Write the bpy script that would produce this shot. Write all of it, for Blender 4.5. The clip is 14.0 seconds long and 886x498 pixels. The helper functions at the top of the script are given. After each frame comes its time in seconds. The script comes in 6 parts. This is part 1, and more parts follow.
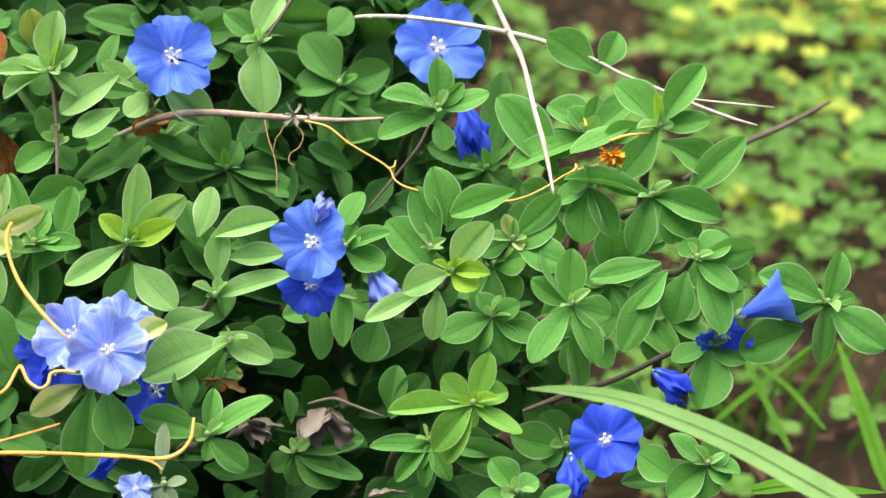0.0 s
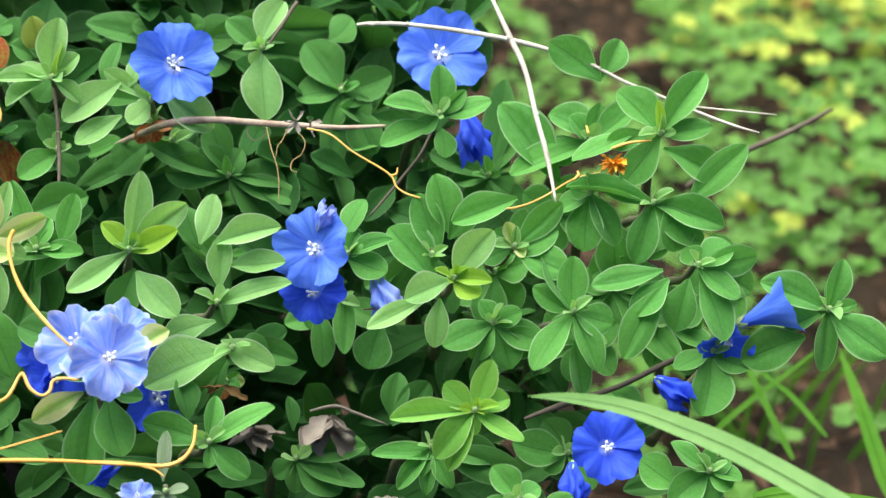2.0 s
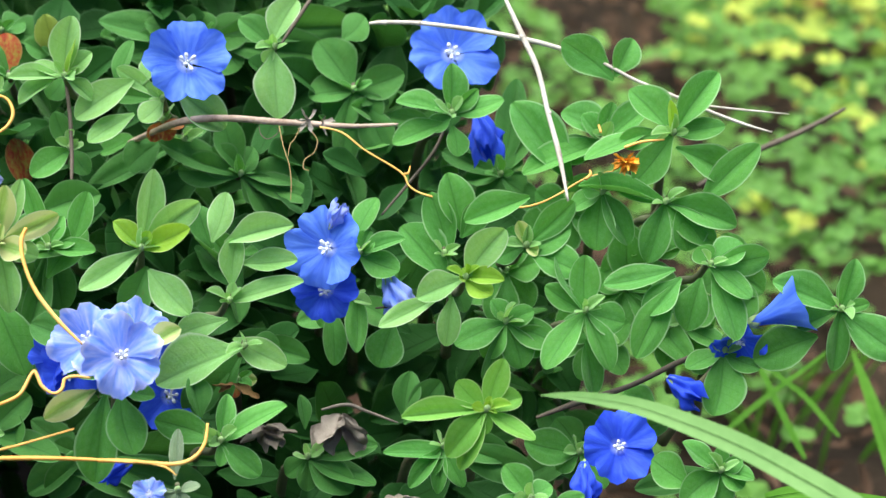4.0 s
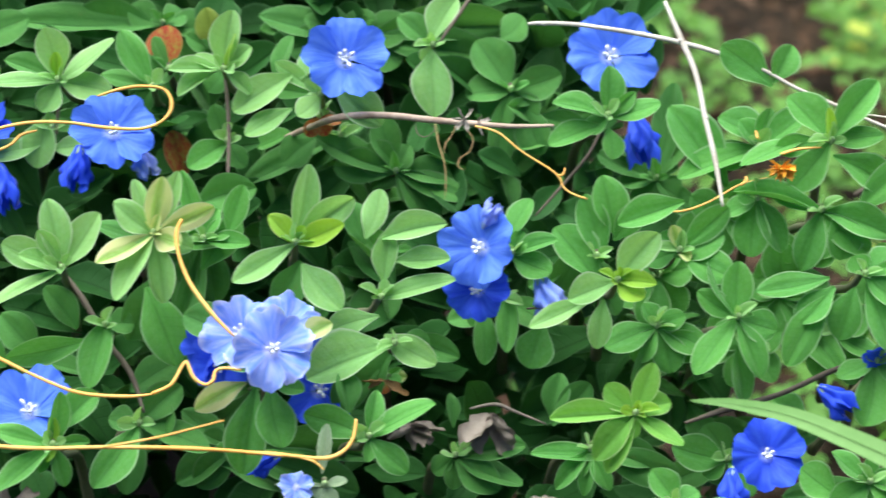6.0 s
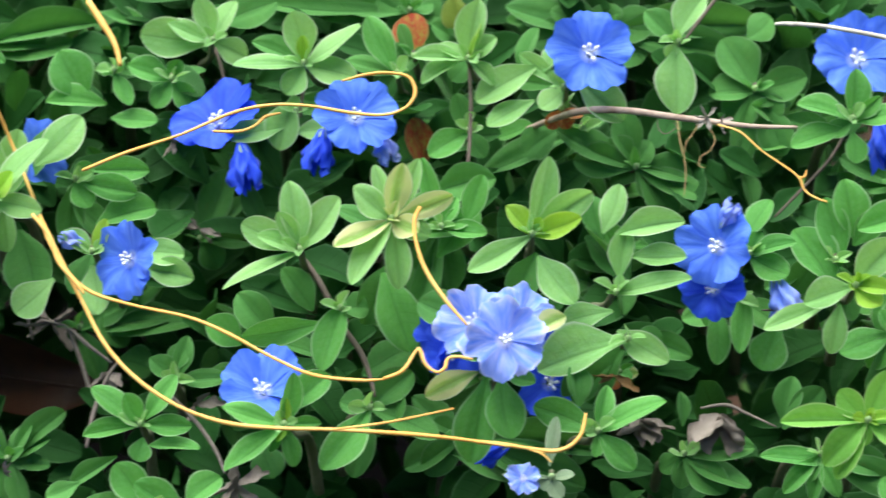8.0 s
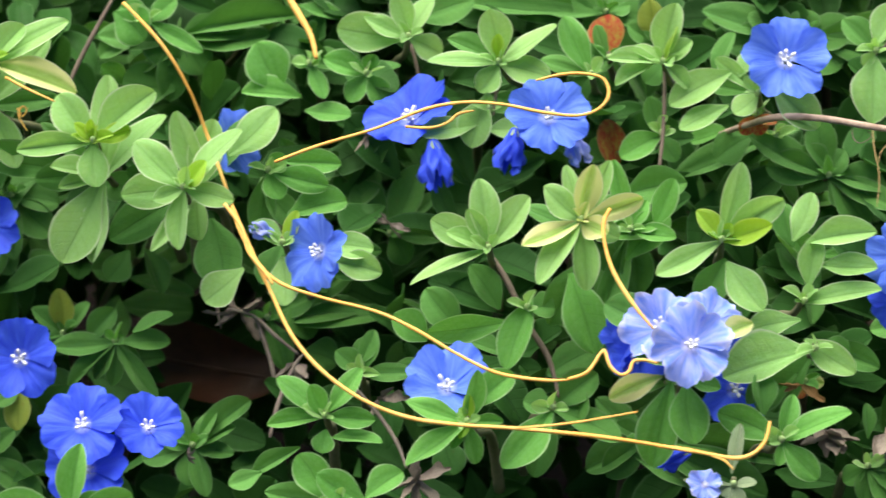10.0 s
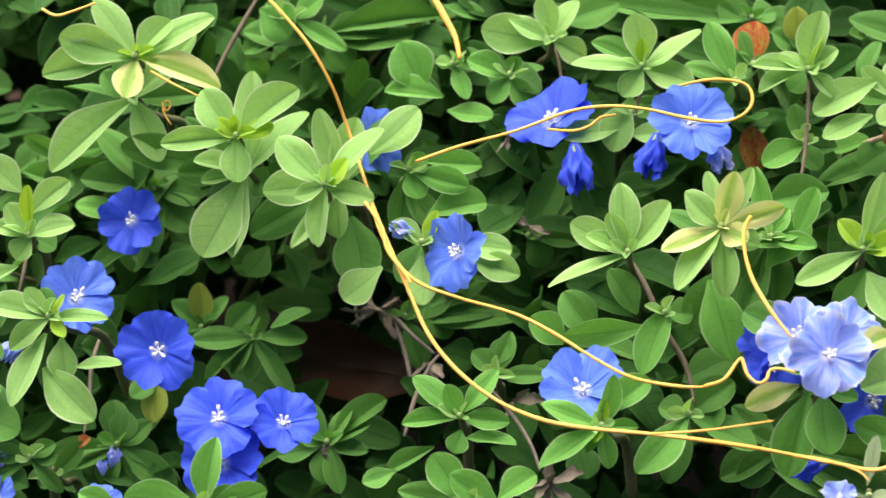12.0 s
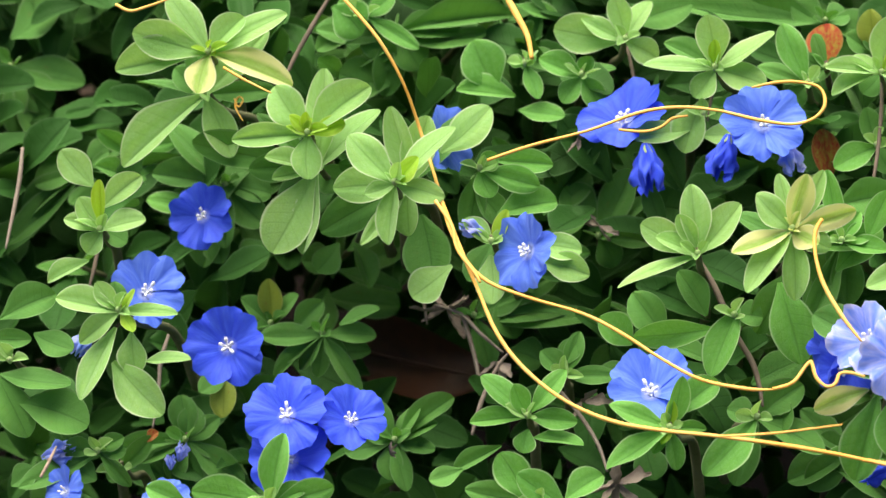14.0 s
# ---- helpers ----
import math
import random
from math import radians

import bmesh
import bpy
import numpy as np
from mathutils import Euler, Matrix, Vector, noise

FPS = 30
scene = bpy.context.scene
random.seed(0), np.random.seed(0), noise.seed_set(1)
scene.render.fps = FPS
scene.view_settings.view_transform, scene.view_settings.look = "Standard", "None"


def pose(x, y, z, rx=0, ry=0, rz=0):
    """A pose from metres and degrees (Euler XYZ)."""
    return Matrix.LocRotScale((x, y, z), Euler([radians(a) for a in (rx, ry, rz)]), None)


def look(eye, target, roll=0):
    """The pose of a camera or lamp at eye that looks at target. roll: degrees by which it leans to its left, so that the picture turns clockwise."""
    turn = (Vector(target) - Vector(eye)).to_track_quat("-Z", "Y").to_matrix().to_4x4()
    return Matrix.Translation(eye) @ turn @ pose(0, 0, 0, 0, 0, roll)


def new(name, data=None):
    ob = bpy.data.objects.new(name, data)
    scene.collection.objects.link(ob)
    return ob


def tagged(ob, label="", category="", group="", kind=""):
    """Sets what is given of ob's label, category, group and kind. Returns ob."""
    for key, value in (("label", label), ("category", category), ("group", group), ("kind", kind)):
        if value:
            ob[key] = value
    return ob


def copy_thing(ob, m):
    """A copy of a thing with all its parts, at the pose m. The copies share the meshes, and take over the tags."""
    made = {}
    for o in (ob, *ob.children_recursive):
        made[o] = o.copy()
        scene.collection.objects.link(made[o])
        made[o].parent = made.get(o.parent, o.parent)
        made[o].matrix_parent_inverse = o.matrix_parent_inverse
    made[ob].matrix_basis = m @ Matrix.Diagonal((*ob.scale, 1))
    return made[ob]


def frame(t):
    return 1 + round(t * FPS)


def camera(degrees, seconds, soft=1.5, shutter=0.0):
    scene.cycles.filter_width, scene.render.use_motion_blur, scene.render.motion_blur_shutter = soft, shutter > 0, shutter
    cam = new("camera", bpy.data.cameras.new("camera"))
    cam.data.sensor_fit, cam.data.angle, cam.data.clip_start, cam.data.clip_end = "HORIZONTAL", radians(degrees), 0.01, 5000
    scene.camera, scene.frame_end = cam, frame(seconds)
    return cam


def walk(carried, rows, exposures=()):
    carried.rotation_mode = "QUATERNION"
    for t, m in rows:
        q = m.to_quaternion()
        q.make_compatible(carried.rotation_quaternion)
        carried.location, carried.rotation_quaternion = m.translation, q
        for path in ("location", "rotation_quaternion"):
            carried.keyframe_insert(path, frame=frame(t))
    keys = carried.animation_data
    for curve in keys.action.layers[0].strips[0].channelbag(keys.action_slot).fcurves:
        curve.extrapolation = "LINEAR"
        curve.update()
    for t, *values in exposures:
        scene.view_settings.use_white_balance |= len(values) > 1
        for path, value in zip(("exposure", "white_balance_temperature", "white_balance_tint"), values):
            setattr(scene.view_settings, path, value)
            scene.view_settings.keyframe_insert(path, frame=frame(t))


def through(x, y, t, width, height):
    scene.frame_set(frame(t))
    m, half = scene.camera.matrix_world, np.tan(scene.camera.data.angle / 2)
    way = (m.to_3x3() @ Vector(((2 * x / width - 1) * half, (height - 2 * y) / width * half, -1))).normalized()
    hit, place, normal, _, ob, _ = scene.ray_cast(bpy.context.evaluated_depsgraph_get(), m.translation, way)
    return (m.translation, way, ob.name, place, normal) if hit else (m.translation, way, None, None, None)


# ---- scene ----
cam = camera(18, 14.0, soft=1.4, shutter=0.8)
cam.data.dof.use_dof, cam.data.dof.focus_distance, cam.data.dof.aperture_fstop = True, 0.765, 18.0
EYE = (0.0, -0.71, 0.596)
# seconds, pan to the left and tilt below the level in degrees
PATH = [
    (0.0, -7.755, 26.038),
    (0.5, -7.662, 26.060),
    (1.0, -7.722, 26.035),
    (1.5, -7.715, 25.991),
    (2.0, -7.710, 25.887),
    (2.5, -7.522, 25.978),
    (2.7, -7.532, 25.998),
    (4.8, -7.118, 25.816),
    (5.0, -6.840, 25.804),
    (5.5, -5.365, 25.958),
    (6.0, -3.955, 25.905),
    (6.5, -2.875, 25.930),
    (7.0, -1.450, 26.006),
    (7.5, 0.050, 26.033),
    (8.0, 1.430, 26.049),
    (8.5, 2.520, 26.075),
    (9.0, 3.728, 26.028),
    (9.2, 4.140, 26.025),
    (11.3, 8.004, 26.079),
    (11.5, 8.289, 26.059),
    (12.0, 8.889, 26.023),
    (12.5, 9.442, 26.034),
    (13.0, 9.966, 26.042),
    (13.5, 10.301, 26.044),
    (14.0, 10.479, 26.046),
]
walk(cam, [(t, pose(*EYE, 90 - tilt, 0, pan)) for t, pan, tilt in PATH], exposures=[(0.0, 1.06, 6450, 11), (0.5, 1.04, 6220, 8), (1.5, 1.03, 6050, 6), (5.0, 1.03, 5800, 6), (7.5, 1.02, 5750, 6), (9.2, 1.01, 6130, 9), (11.3, 1.16, 6980, 13), (14.0, 1.11, 6950, 12)])

# ---- sky, sun ----
world = bpy.data.worlds.new("sky")
scene.world = world
world.use_nodes = True
sky = world.node_tree.nodes.new("ShaderNodeTexSky")
sky.sky_type, sky.sun_disc = "NISHITA", False
sky.sun_elevation, sky.sun_rotation = radians(76), radians(301)
sky.air_density, sky.dust_density, sky.ozone_density = 1.0, 2.0, 1.0
world.node_tree.links.new(sky.outputs[0], world.node_tree.nodes["Background"].inputs[0])
world.node_tree.nodes["Background"].inputs[1].default_value = 0.055
sun = new("sun", bpy.data.lights.new("sun", "SUN"))
sun.data.energy, sun.data.angle, sun.data.color = 5.0, radians(75), (1.0, 0.96, 0.82)
sun.matrix_world = look((-0.20, 0.12, 0.97), (0, 0, 0))


# ---- materials ----
def nodes_of(name):
    m = bpy.data.materials.new(name)
    m.use_nodes = True
    nt = m.node_tree
    return m, nt, nt.nodes, nt.links, nt.nodes["Principled BSDF"]


def node(nt, kind, **settings):
    n = nt.nodes.new(kind)
    for key, value in settings.items():
        if key == "op":
            n.operation = value
        elif key == "blend":
            n.data_type, n.blend_type = "RGBA", value
        else:
            n.inputs[int(key[1:])].default_value = value
    return n


def math_node(nt, op, a, b=None):
    n = node(nt, "ShaderNodeMath", op=op)
    for slot, value in ((0, a), (1, b)):
        if value is None:
            continue
        if isinstance(value, (int, float)):
            n.inputs[slot].default_value = value
        else:
            nt.links.new(value, n.inputs[slot])
    return n.outputs[0]


def mix(nt, factor, a, b, blend="MIX"):
    n = node(nt, "ShaderNodeMix", blend=blend)
    for slot, value in ((0, factor), (6, a), (7, b)):
        if isinstance(value, (int, float)):
            n.inputs[slot].default_value = value
        elif isinstance(value, tuple):
            n.inputs[slot].default_value = (*value, 1)
        else:
            nt.links.new(value, n.inputs[slot])
    return n.outputs[2]


def ramp(nt, value, *stops):
    n = nt.nodes.new("ShaderNodeValToRGB")
    while len(n.color_ramp.elements) < len(stops):
        n.color_ramp.elements.new(0.5)
    for e, (at, c) in zip(n.color_ramp.elements, stops):
        e.position, e.color = at, (*c, 1) if len(c) == 3 else c
    nt.links.new(value, n.inputs[0])
    return n.outputs[0]


def noise_of(nt, scale, detail=3.0, coords="Object", rough=0.55):
    tc, n = nt.nodes.new("ShaderNodeTexCoord"), nt.nodes.new("ShaderNodeTexNoise")
    nt.links.new(tc.outputs[coords], n.inputs[0])
    n.inputs["Scale"].default_value, n.inputs["Detail"].default_value, n.inputs["Roughness"].default_value = scale, detail, rough
    return n.outputs[0]


def bump(nt, height, bsdf, strength, distance=0.001):
    b = nt.nodes.new("ShaderNodeBump")
    b.inputs["Strength"].default_value, b.inputs["Distance"].default_value = strength, distance
    nt.links.new(height, b.inputs["Height"])
    nt.links.new(b.outputs[0], bsdf.inputs["Normal"])


def leaf_material(name, light, dark, rim, through=0.3, islands=False, spots=0.15, spot=(0.16, 0.13, 0.03), cream=None, down=0.3):
    """A downy leaf: two greens, a pale midrib and side veins, and a hairy pale margin. UV: x across from -1 to 1, y along."""
    m, nt, n, links, p = nodes_of(name)
    info = nt.nodes.new("ShaderNodeNewGeometry" if islands else "ShaderNodeObjectInfo")
    chance = info.outputs["Random Per Island" if islands else "Random"]
    uv = nt.nodes.new("ShaderNodeUVMap")
    uv.uv_map = "leaf"
    split = nt.nodes.new("ShaderNodeSeparateXYZ")
    links.new(uv.outputs[0], split.inputs[0])
    across, along = math_node(nt, "ABSOLUTE", split.outputs[0]), split.outputs[1]
    base = mix(nt, chance, dark, light)
    # mottle at two sizes
    base = mix(nt, math_node(nt, "MULTIPLY", noise_of(nt, 3.5, 2), 0.55), base, tuple(c * 0.62 for c in light))
    fine = noise_of(nt, 38, 4)
    base = mix(nt, math_node(nt, "MULTIPLY", fine, 0.32), base, tuple(min(1, c * 1.5) for c in light))
    # yellowing patches and a thin grey bloom of down
    patch = ramp(nt, noise_of(nt, 1.7, 3, rough=0.6), (0.50, (0, 0, 0)), (0.72, (1, 1, 1)))
    base = mix(nt, math_node(nt, "MULTIPLY", patch, 0.40), base, (min(1, light[0] * 1.45), min(1, light[1] * 1.22), light[2]))
    bloom = ramp(nt, noise_of(nt, 9.0, 6, rough=0.75), (0.42, (0, 0, 0)), (0.74, (1, 1, 1)))
    base = mix(nt, math_node(nt, "MULTIPLY", bloom, 0.26), base, (rim[0] * 0.78, rim[1], rim[2] * 0.9))
    # side veins run slantwise from the midrib
    wave = math_node(nt, "SINE", math_node(nt, "MULTIPLY", math_node(nt, "SUBTRACT", along, math_node(nt, "MULTIPLY", across, 0.16)), 52.0))
    vein = ramp(nt, wave, (0.80, (0, 0, 0)), (1.0, (1, 1, 1)))
    base = mix(nt, math_node(nt, "MULTIPLY", vein, 0.11), base, tuple(c * 0.5 for c in dark))
    rib = ramp(nt, across, (0.0, (1, 1, 1)), (0.035, (0.6, 0.6, 0.6)), (0.075, (0, 0, 0)))
    base = mix(nt, math_node(nt, "MULTIPLY", rib, 0.45), base, tuple(c * 0.55 for c in dark))
    if cream:
        # broad cream margins with an uneven inner edge
        reach = math_node(nt, "ADD", across, math_node(nt, "MULTIPLY", noise_of(nt, 2.2, 4), 0.9))
        base = mix(nt, ramp(nt, reach, (0.70, (0, 0, 0)), (0.98, (0.92, 0.92, 0.92))), base, cream)
    # blemishes
    blot = ramp(nt, noise_of(nt, 6.0, 5, rough=0.7), (0.60 if spots < 0.9 else 0.44, (0, 0, 0)), (0.72 if spots < 0.9 else 0.70, (1, 1, 1)))
    base = mix(nt, math_node(nt, "MULTIPLY", blot, spots), base, spot)
    specks = ramp(nt, noise_of(nt, 90, 1), (0.73, (0, 0, 0)), (0.78, (1, 1, 1)))
    base = mix(nt, math_node(nt, "MULTIPLY", specks, 0.45), base, rim)
    edge = ramp(nt, across, (0.89, (0, 0, 0)), (0.965, (1, 1, 1)))
    base = mix(nt, math_node(nt, "MULTIPLY", edge, 0.9), base, rim)
    links.new(base, p.inputs["Base Color"])
    p.inputs["Roughness"].default_value = 0.62
    p.inputs["Specular IOR Level"].default_value = 0.15 + 0.8 * down
    p.inputs["Sheen Weight"].default_value, p.inputs["Sheen Roughness"].default_value = down, 0.4
    height = math_node(nt, "ADD", math_node(nt, "MULTIPLY", fine, 0.5), math_node(nt, "MULTIPLY", rib, -0.5))
    height = math_node(nt, "ADD", height, math_node(nt, "MULTIPLY", vein, -0.10))
    bump(nt, height, p, 0.24, 0.014)
    t = nt.nodes.new("ShaderNodeBsdfTranslucent")
    links.new(mix(nt, 0.5, base, (light[0] * 1.5, light[1] * 1.3, light[2] * 0.6)), t.inputs[0])
    both = nt.nodes.new("ShaderNodeMixShader")
    both.inputs[0].default_value = through
    links.new(p.outputs[0], both.inputs[1])
    links.new(t.outputs[0], both.inputs[2])
    links.new(both.outputs[0], n["Material Output"].inputs[0])
    return m


RIM = (0.37, 0.57, 0.27)
LEAF = {
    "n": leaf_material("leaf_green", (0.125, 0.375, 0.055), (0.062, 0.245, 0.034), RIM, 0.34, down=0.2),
    # d: the green leaf again, darkened to stand for shade under the outer leaves
    "d": leaf_material("leaf_green_shaded", (0.092, 0.265, 0.048), (0.048, 0.170, 0.029), (0.16, 0.31, 0.11), 0.25, spots=0.3, down=0.12),
    "y": leaf_material("leaf_young", (0.330, 0.560, 0.030), (0.210, 0.440, 0.035), (0.55, 0.66, 0.22), 0.4, spots=0.0),
    "l": leaf_material("leaf_fresh", (0.225, 0.500, 0.066), (0.140, 0.400, 0.044), (0.52, 0.68, 0.28), 0.4, spots=0.05, down=0.2),
    "p": leaf_material("leaf_pale", (0.400, 0.580, 0.130), (0.270, 0.480, 0.085), (0.78, 0.78, 0.50), 0.35, spots=0.0, cream=(0.760, 0.740, 0.330)),
    # s: outer leaves, downier, with the sunlight on them put into a paler green
    "s": leaf_material("leaf_sunlit_tone", (0.290, 0.555, 0.148), (0.178, 0.435, 0.092), (0.62, 0.72, 0.47), 0.38, down=0.42),
    "r": leaf_material("leaf_red", (0.46, 0.055, 0.018), (0.30, 0.030, 0.014), (0.42, 0.24, 0.08), 0.2, spots=0.95, spot=(0.40, 0.38, 0.05)),
    "o": leaf_material("leaf_old", (0.270, 0.350, 0.050), (0.170, 0.260, 0.038), (0.36, 0.40, 0.13), 0.3, spots=0.45, spot=(0.24, 0.11, 0.02), down=0.1),
    "g": leaf_material("leaf_grey", (0.230, 0.310, 0.170), (0.160, 0.240, 0.120), (0.45, 0.52, 0.36), 0.2),
    # u: inner leaves, their shade put into a very dark green without sheen
    "u": leaf_material("leaf_shade_tone", (0.038, 0.130, 0.024), (0.014, 0.060, 0.011), (0.08, 0.18, 0.06), 0.25, True, 0.3, down=0.0),
    "b": leaf_material("leaf_litter", (0.110, 0.058, 0.034), (0.035, 0.020, 0.013), (0.12, 0.07, 0.04), 0.1, True, 0.5, (0.05, 0.03, 0.02), down=0.0),
    "c": leaf_material("clover_green", (0.130, 0.300, 0.035), (0.040, 0.130, 0.014), (0.26, 0.46, 0.08), 0.35, True, 0.1),
    "h": leaf_material("clover_yellow", (0.570, 0.620, 0.080), (0.210, 0.410, 0.042), (0.60, 0.62, 0.16), 0.4, True, 0.25, (0.56, 0.26, 0.14)),
    "q": leaf_material("clover_reddened", (0.520, 0.190, 0.075), (0.300, 0.060, 0.040), (0.50, 0.30, 0.14), 0.3, True, 0.3),
}


def plain_material(name, a, b, scale, rough=0.7, relief=0.4, distance=0.0006, coords="Object", through=0.0, shine=0.5):
    m, nt, n, links, p = nodes_of(name)
    p.inputs["Specular IOR Level"].default_value = shine
    big, small = noise_of(nt, scale, 4, coords), noise_of(nt, scale * 9, 3, coords)
    tone = math_node(nt, "ADD", math_node(nt, "MULTIPLY", big, 0.7), math_node(nt, "MULTIPLY", small, 0.3))
    base = ramp(nt, tone, (0.32, a), (0.66, b))
    links.new(base, p.inputs["Base Color"])
    p.inputs["Roughness"].default_value = rough
    bump(nt, tone, p, relief, distance)
    if through:
        t, both = nt.nodes.new("ShaderNodeBsdfTranslucent"), nt.nodes.new("ShaderNodeMixShader")
        links.new(base, t.inputs[0])
        both.inputs[0].default_value = through
        links.new(p.outputs[0], both.inputs[1])
        links.new(t.outputs[0], both.inputs[2])
        links.new(both.outputs[0], n["Material Output"].inputs[0])
    return m


def petal_material(name, body, pale, throat, fringe=None):
    """A thin petal: the blue deepens and pales in streaks that run outwards, pale rays by the throat."""
    m, nt, n, links, p = nodes_of(name)
    uv = nt.nodes.new("ShaderNodeUVMap")
    uv.uv_map = "leaf"
    split = nt.nodes.new("ShaderNodeSeparateXYZ")
    links.new(uv.outputs[0], split.inputs[0])
    across, along = split.outputs[0], split.outputs[1]
    info = nt.nodes.new("ShaderNodeObjectInfo")
    streak = nt.nodes.new("ShaderNodeTexNoise")
    cross = nt.nodes.new("ShaderNodeCombineXYZ")
    links.new(math_node(nt, "MULTIPLY", across, 2.6), cross.inputs[0])
    links.new(math_node(nt, "MULTIPLY", along, 1.2), cross.inputs[1])
    links.new(math_node(nt, "MULTIPLY", info.outputs["Random"], 20.0), cross.inputs[2])
    links.new(cross.outputs[0], streak.inputs[0])
    streak.inputs["Scale"].default_value = 1.6
    base = mix(nt, ramp(nt, streak.outputs[0], (0.30, (0, 0, 0)), (0.78, (1, 1, 1))), body, pale)
    ray = ramp(nt, math_node(nt, "ABSOLUTE", across), (0.0, (1, 1, 1)), (0.12, (0.3, 0.3, 0.3)), (0.2, (0, 0, 0)))
    base = mix(nt, math_node(nt, "MULTIPLY", ray, 0.22), base, tuple(c * 0.72 for c in body))
    base = mix(nt, ramp(nt, along, (0.06, (1, 1, 1)), (0.20, (0, 0, 0))), base, throat)
    if fringe:
        reach = math_node(nt, "MULTIPLY", math_node(nt, "ADD", along, math_node(nt, "MULTIPLY", noise_of(nt, 1.3, 4), 0.8)), 0.62)
        base = mix(nt, ramp(nt, reach, (0.80, (0, 0, 0)), (0.98, (0.8, 0.8, 0.8))), base, fringe)
    links.new(base, p.inputs["Base Color"])
    p.inputs["Roughness"].default_value = 0.6
    p.inputs["Specular IOR Level"].default_value = 0.25
    p.inputs["Sheen Weight"].default_value = 0.1
    bump(nt, streak.outputs[0], p, 0.1, 0.05)
    t, both = nt.nodes.new("ShaderNodeBsdfTranslucent"), nt.nodes.new("ShaderNodeMixShader")
    links.new(base, t.inputs[0])
    both.inputs[0].default_value = 0.3
    links.new(p.outputs[0], both.inputs[1])
    links.new(t.outputs[0], both.inputs[2])
    links.new(both.outputs[0], n["Material Output"].inputs[0])
    return m


PETAL = {
    "deep": petal_material("petal_deep_blue", (0.030, 0.075, 0.800), (0.060, 0.135, 0.900), (0.30, 0.38, 0.95)),
    "sky": petal_material("petal_sky_blue", (0.068, 0.160, 0.860), (0.145, 0.270, 0.940), (0.45, 0.55, 0.98)),
    "pale": petal_material("petal_lavender_blue", (0.150, 0.280, 0.930), (0.460, 0.500, 0.970), (0.65, 0.66, 0.98), (0.820, 0.780, 0.950)),
}
WHITE = plain_material("stamen_white", (0.72, 0.74, 0.80), (0.85, 0.85, 0.90), 8, 0.5)
STEM = plain_material("stem_green_brown", (0.085, 0.105, 0.045), (0.190, 0.170, 0.095), 60, 0.75)
WOOD = plain_material("stem_woody", (0.060, 0.044, 0.032), (0.150, 0.112, 0.084), 60, 0.8)
PINKISH = plain_material("twig_pinkish", (0.230, 0.145, 0.105), (0.540, 0.400, 0.320), 120, 0.8, 0.8)
BLEACHED = plain_material("twig_bleached", (0.360, 0.290, 0.235), (0.700, 0.630, 0.560), 90, 0.8, 0.8)
DRY = plain_material("withered", (0.150, 0.110, 0.085), (0.480, 0.400, 0.340), 70, 0.85, 0.8)
ORANGE = plain_material("orange_vine", (0.720, 0.330, 0.045), (0.850, 0.500, 0.130), 45, 0.62, 0.35)
ORANGE_DEEP = plain_material("orange_vine_deep", (0.820, 0.300, 0.010), (0.920, 0.500, 0.030), 60, 0.5, 0.3)
GOLDEN = plain_material("withered_golden", (0.190, 0.085, 0.025), (0.430, 0.240, 0.090), 70, 0.8, 0.6)
BUD = plain_material("bud_downy", (0.220, 0.340, 0.110), (0.400, 0.520, 0.260), 50, 0.8)
# ground under the bush, with the shade there put into its colour
SOIL_SHADED = plain_material("soil_shaded", (0.006, 0.004, 0.003), (0.026, 0.017, 0.012), 28, 0.95, 1.0, 0.006, shine=0.1)
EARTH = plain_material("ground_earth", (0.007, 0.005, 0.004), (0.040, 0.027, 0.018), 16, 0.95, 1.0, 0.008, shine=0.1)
DEAD_LEAF = plain_material("dead_leaf_brown", (0.030, 0.010, 0.005), (0.085, 0.028, 0.011), 30, 0.6, 0.5)
GREY_WOOD = plain_material("twig_grey", (0.110, 0.085, 0.068), (0.270, 0.220, 0.185), 90, 0.85, 0.8)
GRASS = plain_material("grass_blade", (0.100, 0.245, 0.036), (0.165, 0.325, 0.072), 35, 0.6, 0.3, through=0.25)
GRASS_FRESH = plain_material("grass_blade_fresh", (0.075, 0.235, 0.012), (0.140, 0.340, 0.030), 35, 0.65, 0.3, through=0.3, shine=0.2)
TENDRIL = plain_material("dry_tendril", (0.240, 0.140, 0.050), (0.420, 0.280, 0.120), 80, 0.75)


# ---- shared shapes ----
def finish(name, bm, materials):
    me = bpy.data.meshes.new(name)
    bm.normal_update()
    bm.to_mesh(me)
    bm.free()
    for m in materials if isinstance(materials, list) else [materials]:
        me.materials.append(m)
    me.shade_smooth()
    return me


def part(name, data, parent, m=None, label=""):
    ob = new(name, data)
    ob.parent = parent
    if m is not None:
        ob.matrix_basis = m
    return tagged(ob, label)


def sheet(rows, cols, at):
    """A grid of quads: at(i, j) gives the place and its uv."""
    bm = bmesh.new()
    layer = bm.loops.layers.uv.new("leaf")
    spots = [[at(i / (rows - 1), j / (cols - 1)) for j in range(cols)] for i in range(rows)]
    vs = [[bm.verts.new(p) for p, _ in row] for row in spots]
    for i in range(rows - 1):
        for j in range(cols - 1):
            ids = ((i, j), (i, j + 1), (i + 1, j + 1), (i + 1, j))
            f = bm.faces.new([vs[a][b] for a, b in ids])
            for loop, (a, b) in zip(f.loops, ids):
                loop[layer].uv = spots[a][b][1]
    return bm


